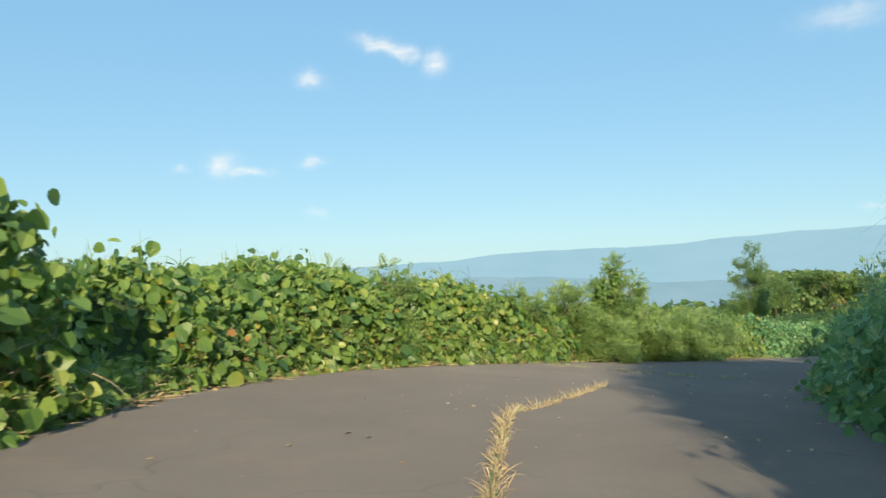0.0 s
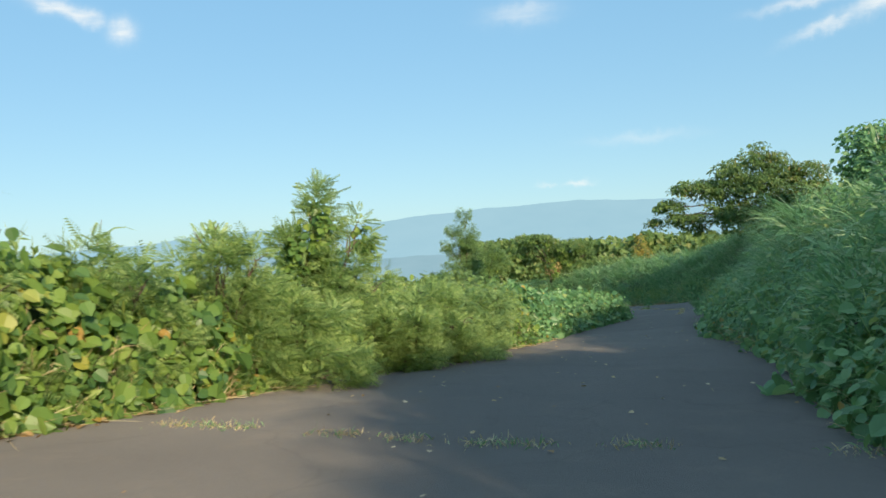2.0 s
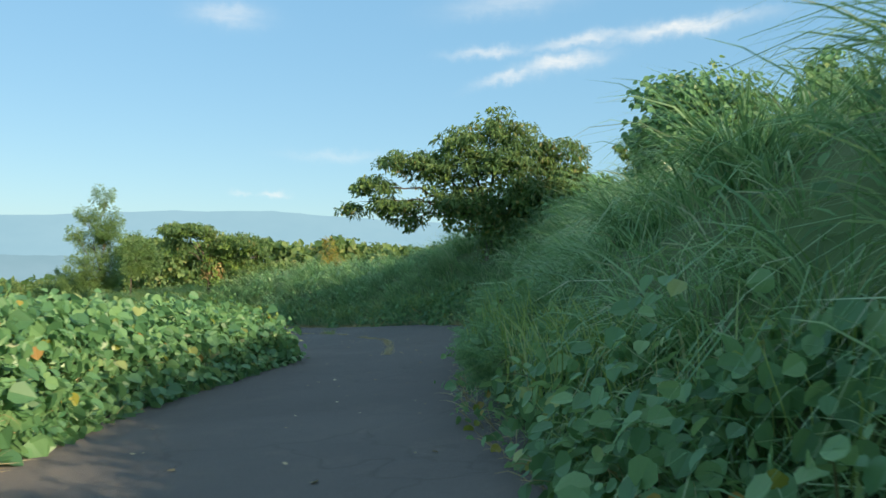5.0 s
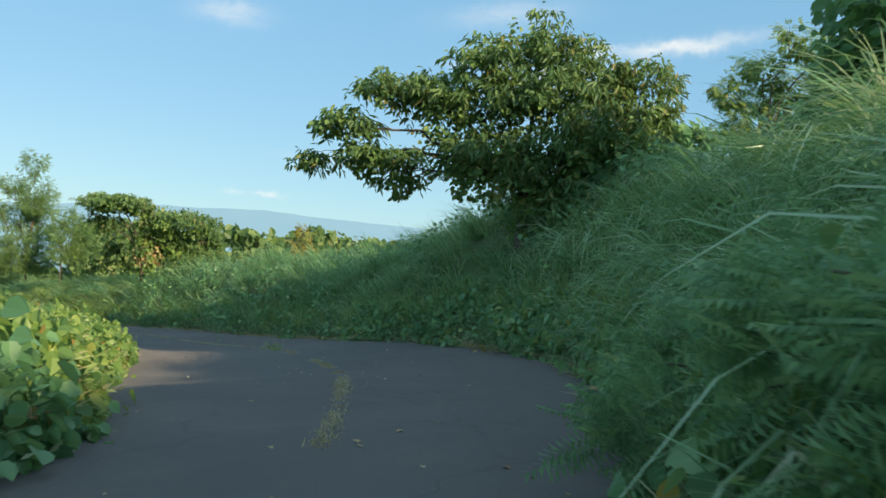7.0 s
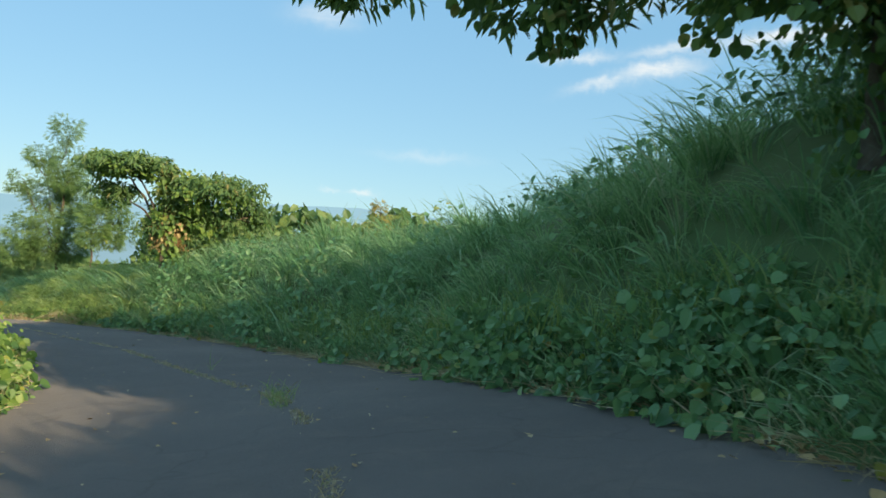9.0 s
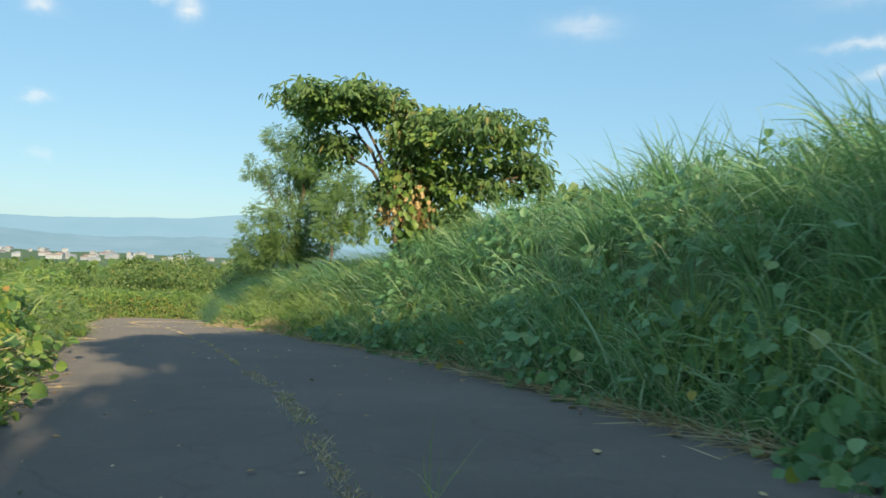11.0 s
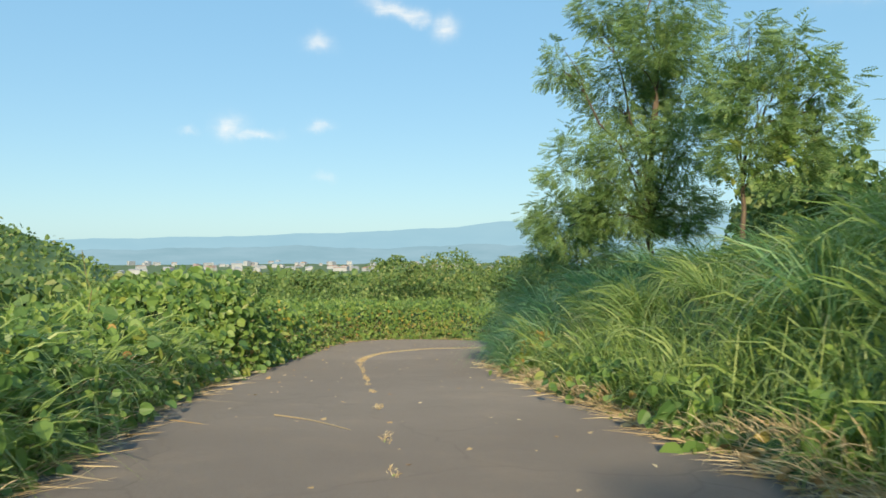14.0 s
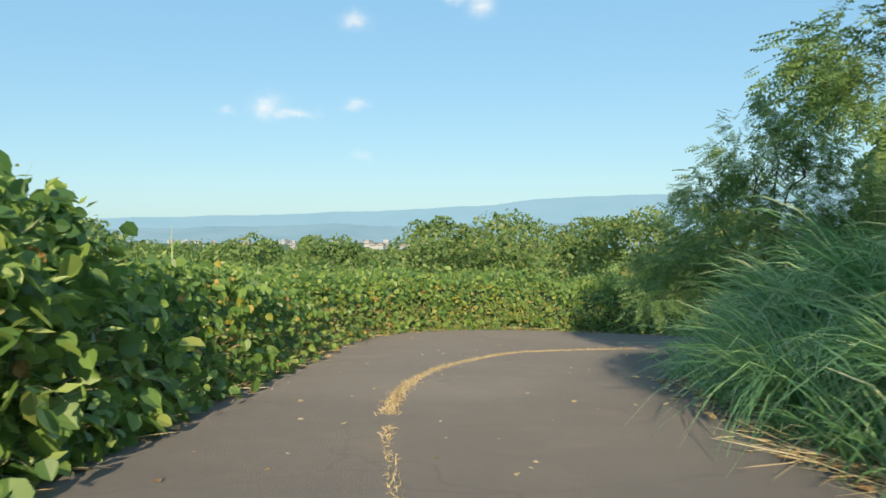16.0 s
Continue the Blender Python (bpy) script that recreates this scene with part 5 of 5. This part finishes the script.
# ---- grass clumps, weeds in the joints, litter ----
def clump_mesh(n, length, spread, mat, droop=(0.5, 1.1), width=(0.008, 0.018)):
    a = RNG.uniform(0, 2 * np.pi, n)
    r = spread * np.sqrt(RNG.random(n))
    p = np.column_stack([np.cos(a) * r, np.sin(a) * r, np.zeros(n) - 0.05])
    lean = np.column_stack([np.cos(a), np.sin(a), np.zeros(n)]) + RNG.normal(0, 0.3, (n, 3)) * np.array([1, 1, 0])
    up = unit(np.array([0, 0, 1.0]) + lean * 0.35 * RNG.random((n, 1)))
    return mesh_from("blades", *blades(p, up, unit(lean), length * RNG.uniform(0.6, 1.15, n), RNG.uniform(*width, n), RNG.uniform(*droop, n)), mat)


CLUMPS = [clump_mesh(330, 1.7, 0.22, GRASS), clump_mesh(260, 1.4, 0.2, GRASS), clump_mesh(260, 1.3, 0.2, GRASS_BRIGHT), clump_mesh(200, 1.0, 0.15, GRASS_BRIGHT)]

DRY_BLADES = clump_mesh(26, 0.6, 0.25, STRAW, (0.6, 1.2), (0.006, 0.012))


def grass_clump(x, y, kind, scale, label):
    z = float(ground_z(np.array([x]), np.array([y]))[0])
    ob = tagged(new("grass_clump"), label, "grass", "grass clumps on the verge")
    part("tuft", CLUMPS[kind], ob, kind="stuff")
    part("dry_tuft", DRY_BLADES, ob, "dry straw-coloured blades at the base", "stuff")
    ob.matrix_world = pose(x, y, z, 0, 0, RNG.uniform(0, 360)) @ Matrix.Scale(scale, 4)


for x, y, kind, scale in [(28.75, 78.5, 0, 1.05), (29.1, 77.0, 1, 1.1), (28.9, 80.0, 1, 0.95), (29.6, 78.9, 0, 1.1), (29.5, 80.8, 1, 1.0), (29.2, 75.8, 2, 1.1), (29.9, 74.5, 2, 1.0), (30.2, 72.6, 2, 1.0), (30.6, 70.2, 2, 1.0), (30.8, 68.0, 1, 1.0), (31.3, 65.8, 1, 1.1),
                          (31.4, 63.6, 1, 1.1), (31.9, 61.0, 0, 0.9), (32.6, 57.2, 1, 1.0), (32.9, 54.0, 0, 0.8), (33.1, 50.4, 1, 1.0), (32.8, 46.8, 0, 0.8), (20.9, 26.8, 1, 0.7), (22.0, 27.9, 0, 0.7), (23.1, 28.5, 1, 0.75), (24.4, 29.8, 0, 0.7), (25.5, 30.9, 1, 0.75), (23.0, 27.6, 0, 0.75), (25.0, 29.4, 0, 0.75), (27.9, 32.2, 1, 0.8), (26.2, 30.0, 1, 0.8),
                          (24.8, 27.8, 1, 0.7), (22.8, 26.2, 1, 0.75), (16.2, 20.2, 0, 1.0), (14.8, 18.2, 0, 0.9), (13.4, 16.2, 1, 1.0), (17.8, 22.4, 1, 1.1), (19.4, 24.6, 0, 0.9),
                          (25.0, 62.6, 3, 1.1), (24.8, 64.0, 2, 0.8), (24.5, 66.0, 2, 0.9), (24.2, 67.6, 3, 0.8), (25.1, 60.8, 3, 1.1), (23.9, 69.4, 3, 0.8), (24.7, 63.3, 2, 0.9), (24.4, 65.0, 2, 0.85), (25.2, 58.8, 3, 1.0), (24.9, 57.2, 2, 1.0), (25.4, 55.6, 3, 1.0)]:
    grass_clump(x, y, kind, scale, "clump of long arching grass" if kind < 2 else "clump of bright coarse grass")


def joint_weeds(label, points, count, length, mats, spread=0.05, bare=-0.6):
    """Dry and green tufts rooted in a crack of the road."""
    l = smooth_line(points, 0.05)
    thing = tagged(new("joint_weeds"), label, "weeds", "weeds growing in the road's joints")
    for mat, share in mats:
        n = int(count * share)
        k = RNG.integers(0, len(l), n)
        thin = wobble(l[k, 0], l[k, 1], 0.35, 2) > bare
        k = k[thin]
        n = len(k)
        xy = l[k, :2] + RNG.normal(0, spread, (n, 2))
        p = np.column_stack([xy, road_z(xy[:, 0], xy[:, 1]) - 0.005])
        up = unit(np.array([0, 0, 0.8]) + random_units(n) * 0.7 * np.array([1, 1, 0.3]))
        v = blades(p, up, unit(random_units(n) * np.array([1, 1, 0.1])), length * RNG.uniform(0.3, 1.2, n), RNG.uniform(0.004, 0.01, n), RNG.uniform(0.1, 1.0, n))
        part("tuft", mesh_from("tuft", *v, mat), thing, kind="stuff")


joint_weeds("dry straw-coloured grass along a joint in the asphalt", [(1.85, 0.5), (1.9, 1.7), (2.2, 5.2), (2.5, 5.9), (2.85, 6.7), (3.4, 8.2), (4.0, 9.8)], 1500, 0.16, [(STRAW, 0.93), (GRASS, 0.07)], 0.025)
joint_weeds("patchy weeds along a cross joint in the asphalt", [(3.3, 15.4), (4.0, 14.8), (5.1, 13.7), (5.9, 12.9), (6.9, 12.3), (8.2, 11.3)], 1700, 0.09, [(STRAW, 0.6), (GRASS, 0.4)], 0.08, 0.1)
joint_weeds("green and dry weeds along the middle joint", [(21.0, 31.2), (22.0, 32.4), (24.2, 35.4), (26.0, 38.4), (27.3, 41.2), (28.1, 43.4), (28.5, 45.5)], 3600, 0.075, [(STRAW, 0.94), (GRASS_BRIGHT, 0.06)], 0.045, -0.1)
joint_weeds("upright green grass sprouting from the joint", [(27.9, 43.2), (28.5, 44.6)], 130, 0.34, [(GRASS_BRIGHT, 0.85), (STRAW, 0.15)], 0.08)
joint_weeds("two tall green shoots in a crack", [(28.98, 48.3), (29.03, 48.5)], 9, 0.5, [(GRASS_BRIGHT, 1.0)], 0.01)
joint_weeds("grass tufts along the middle joint", [(28.4, 45.5), (28.6, 48.7), (28.65, 52.0), (28.45, 54.6)], 1100, 0.085, [(STRAW, 0.85), (GRASS_BRIGHT, 0.15)])
joint_weeds("thin dry weeds along the middle joint", [(28.45, 54.6), (28.0, 60.1), (27.7, 62.0), (27.25, 66.1), (26.3, 72.5), (25.3, 78.7)], 2600, 0.06, [(STRAW, 0.97), (GRASS_BRIGHT, 0.03)], 0.022, 0.05)
joint_weeds("straw-coloured weeds along the curving joint", [(25.3, 78.7), (25.2, 80.6), (25.3, 82.2), (25.6, 83.8), (26.4, 86.1), (27.4, 87.2), (29.0, 88.4)], 5200, 0.055, [(STRAW, 0.98), (GRASS_BRIGHT, 0.02)], 0.045, -0.75)


def litter(name, label, line, tangent, side, start, end, count, width, mat, long=False):
    l, t = line[start:end], tangent[start:end]
    k = RNG.integers(0, len(l), count)
    o = np.abs(RNG.normal(0, width, count)) * RNG.choice([1, 1, -0.6], count)
    xy = l[k, :2] - np.stack([t[k, 1], -t[k, 0]], 1) * side * o[:, None]
    p = np.column_stack([xy, road_z(xy[:, 0], xy[:, 1]) + 0.012 + 0.02 * RNG.random(count)])
    if long:
        flat = random_units(count) * np.array([1, 1, 0.06])
        v = blades(p, unit(flat + np.array([0, 0, 0.05])), unit(random_units(count) * np.array([1, 1, 0.02])), RNG.uniform(0.15, 0.7, count), RNG.uniform(0.004, 0.012, count), RNG.uniform(0.0, 0.15, count))
        v[0][:, 2] = np.maximum(v[0][:, 2], road_z(v[0][:, 0], v[0][:, 1]) + 0.006)
    else:
        v = scatter(p, unit(random_units(count) * np.array([1, 1, 0.2])), unit(random_units(count) * 0.4 + np.array([0, 0, 1.0])), RNG.uniform(0.04, 0.11, count), LEAF, LEAF_FACES)
    tagged(new(name, mesh_from(name, *v, mat)), label, "litter", kind="stuff")


litter("leaf_litter", "brown fallen leaves along the hedge foot", LE, LT, -1, near(LE, 5), near(LE, 24), 4200, 0.2, LITTER)
litter("straw_litter", "dry straw along the hedge foot", LE, LT, -1, near(LE, 3), near(LE, 26), 2200, 0.16, STRAW, True)
litter("leaf_litter", "fallen leaves along the hedge foot", LE, LT, -1, near(LE, 52), len(LE) - 40, 3000, 0.2, LITTER)
litter("straw_litter", "dry straw along the hedge foot", LE, LT, -1, near(LE, 52), len(LE) - 40, 2200, 0.12, STRAW, True)
litter("straw_litter", "cut dry straw along the foot of the bank", RE, RT, 1, near(RE, 42), near(RE, 78), 3600, 0.18, STRAW, True)
litter("straw_litter", "thin dry straw along the foot of the bank", RE, RT, 1, near(RE, 30), near(RE, 42), 900, 0.14, STRAW, True)
litter("leaf_litter", "fallen leaves along the foot of the bank", RE, RT, 1, near(RE, 26), near(RE, 82), 2500, 0.2, LITTER)


def road_bits(label, count, y0, y1, mat, size):
    """Single fallen leaves and chips lying about on the asphalt."""
    k = RNG.integers(near(CENTRE, y0), near(CENTRE, y1), count)
    side = np.stack([CENTRE_T[k, 1], -CENTRE_T[k, 0]], 1)
    xy = CENTRE[k, :2] + side * RNG.uniform(-3.0, 3.2, (count, 1)) + RNG.normal(0, 0.2, (count, 2))
    p = np.column_stack([xy, road_z(xy[:, 0], xy[:, 1]) + 0.012])
    v = scatter(p, unit(random_units(count) * np.array([1, 1, 0.1])), unit(random_units(count) * 0.3 + np.array([0, 0, 1.0])), size * RNG.uniform(0.4, 1.2, count), LEAF, LEAF_FACES)
    tagged(new("leaf_litter", mesh_from("leaf_litter", *v, mat)), label, "litter", kind="stuff")


road_bits("stray dry leaves and chips on the asphalt", 420, -2, 90, STRAW, 0.05)
road_bits("stray brown leaves on the asphalt", 260, -2, 90, LITTER, 0.06)


def stray_stalk(label, points, width, mat=STRAW):
    """A dry stalk lying on the road or hanging from a bush."""
    l = smooth_line(points, 0.05)
    v, f = tube(l, np.linspace(width, width * 0.45, len(l)), 5)
    tagged(new("dry_stalk", mesh_from("dry_stalk", v, f, mat, True)), label, "stalk", "stray dry stalks")


def lying(x, y, up=0.015):
    return (x, y, float(road_z(np.array([x]), np.array([y]))[0]) + up)


stray_stalk("long dry stalk lying across the asphalt", [lying(25.8, 68.9), lying(26.25, 68.5), lying(26.7, 67.9)], 0.007)
stray_stalk("dry stalk lying by the hedge foot", [lying(24.9, 61.2), lying(25.5, 61.0), lying(26.0, 61.1)], 0.014)


def dry_vines(base, top, radius, stems, leaves):
    """Dead vines hanging round a trunk, with withered leaves."""
    x, y, z = base
    pieces = []
    for _ in range(stems):
        a, b = RNG.uniform(0, 2 * np.pi, 2)
        r = radius * RNG.uniform(0.3, 1.0)
        start = np.array([x + 0.5 * r * math.cos(a), y + 0.5 * r * math.sin(a), z + top * RNG.uniform(0.6, 1.0)])
        end = np.array([x + r * math.cos(b), y + r * math.sin(b), z + 0.1])
        pieces.append(tube(limb_points(start, end, -0.15, 7), np.linspace(0.008, 0.005, 7), 4))
    thing = tagged(new("dry_vines"), "withered brown vines hanging round the silk tree's trunk", "vines")
    part("stem", mesh_from("stem", *joined(pieces), LITTER), thing, kind="stuff")
    p = np.array([x, y, z + top * 0.5]) + random_units(leaves) * np.array([radius, radius, top * 0.5]) * RNG.random((leaves, 1)) ** 0.5
    part("withered_leaf", mesh_from("withered_leaf", *scatter(p, unit(np.array([0, 0, -0.8]) + random_units(leaves) * 0.6), random_units(leaves), RNG.uniform(0.06, 0.13, leaves), VINE, VINE_FACES), LITTER), thing, kind="stuff")


def hanging_vines(base, top, radius, leaves, size):
    """Kudzu leaves hanging like a curtain round a trunk."""
    x, y, z = base
    a, u = RNG.uniform(0, 2 * np.pi, leaves), RNG.random(leaves)
    r = radius * (0.55 + 0.45 * np.sin(a * 3 + 4 * u)) * RNG.uniform(0.5, 1.1, leaves)
    p = np.column_stack([x + np.cos(a) * r, y + np.sin(a) * r, z + top * u])
    thing = tagged(new("hanging_vines"), "curtain of green vine leaves round a tree trunk", "vines")
    tip = unit(np.array([0, 0, -1.0]) + random_units(leaves) * 0.5)
    face = unit(np.column_stack([np.cos(a), np.sin(a), np.full(leaves, 0.4)]) + random_units(leaves) * 0.5)
    part("vine_leaf", mesh_from("vine_leaf", *scatter(p, tip, face, size * RNG.uniform(0.5, 1.25, leaves), VINE, VINE_FACES), KUDZU), thing, kind="stuff")


hanging_vines((32.2, 61.9, -0.9), 3.2, 0.9, 900, 0.14)
hanging_vines((31.0, 38.35, 0.9), 1.5, 0.6, 320, 0.11)
dry_vines((32.2, 61.9, -0.6), 1.5, 0.75, 90, 240)
stray_stalk("pale bare twig arching out of the bush", [(-1.75, 4.4, 1.75), (-1.55, 4.55, 1.6), (-1.45, 4.8, 1.4), (-1.35, 5.1, 1.38), (-1.3, 5.3, 1.42)], 0.006)

litter("straw_litter", "pale dry stems fallen along the hedge foot", LE, LT, -1, near(LE, 65), near(LE, 74), 700, 0.22, STRAW, True)
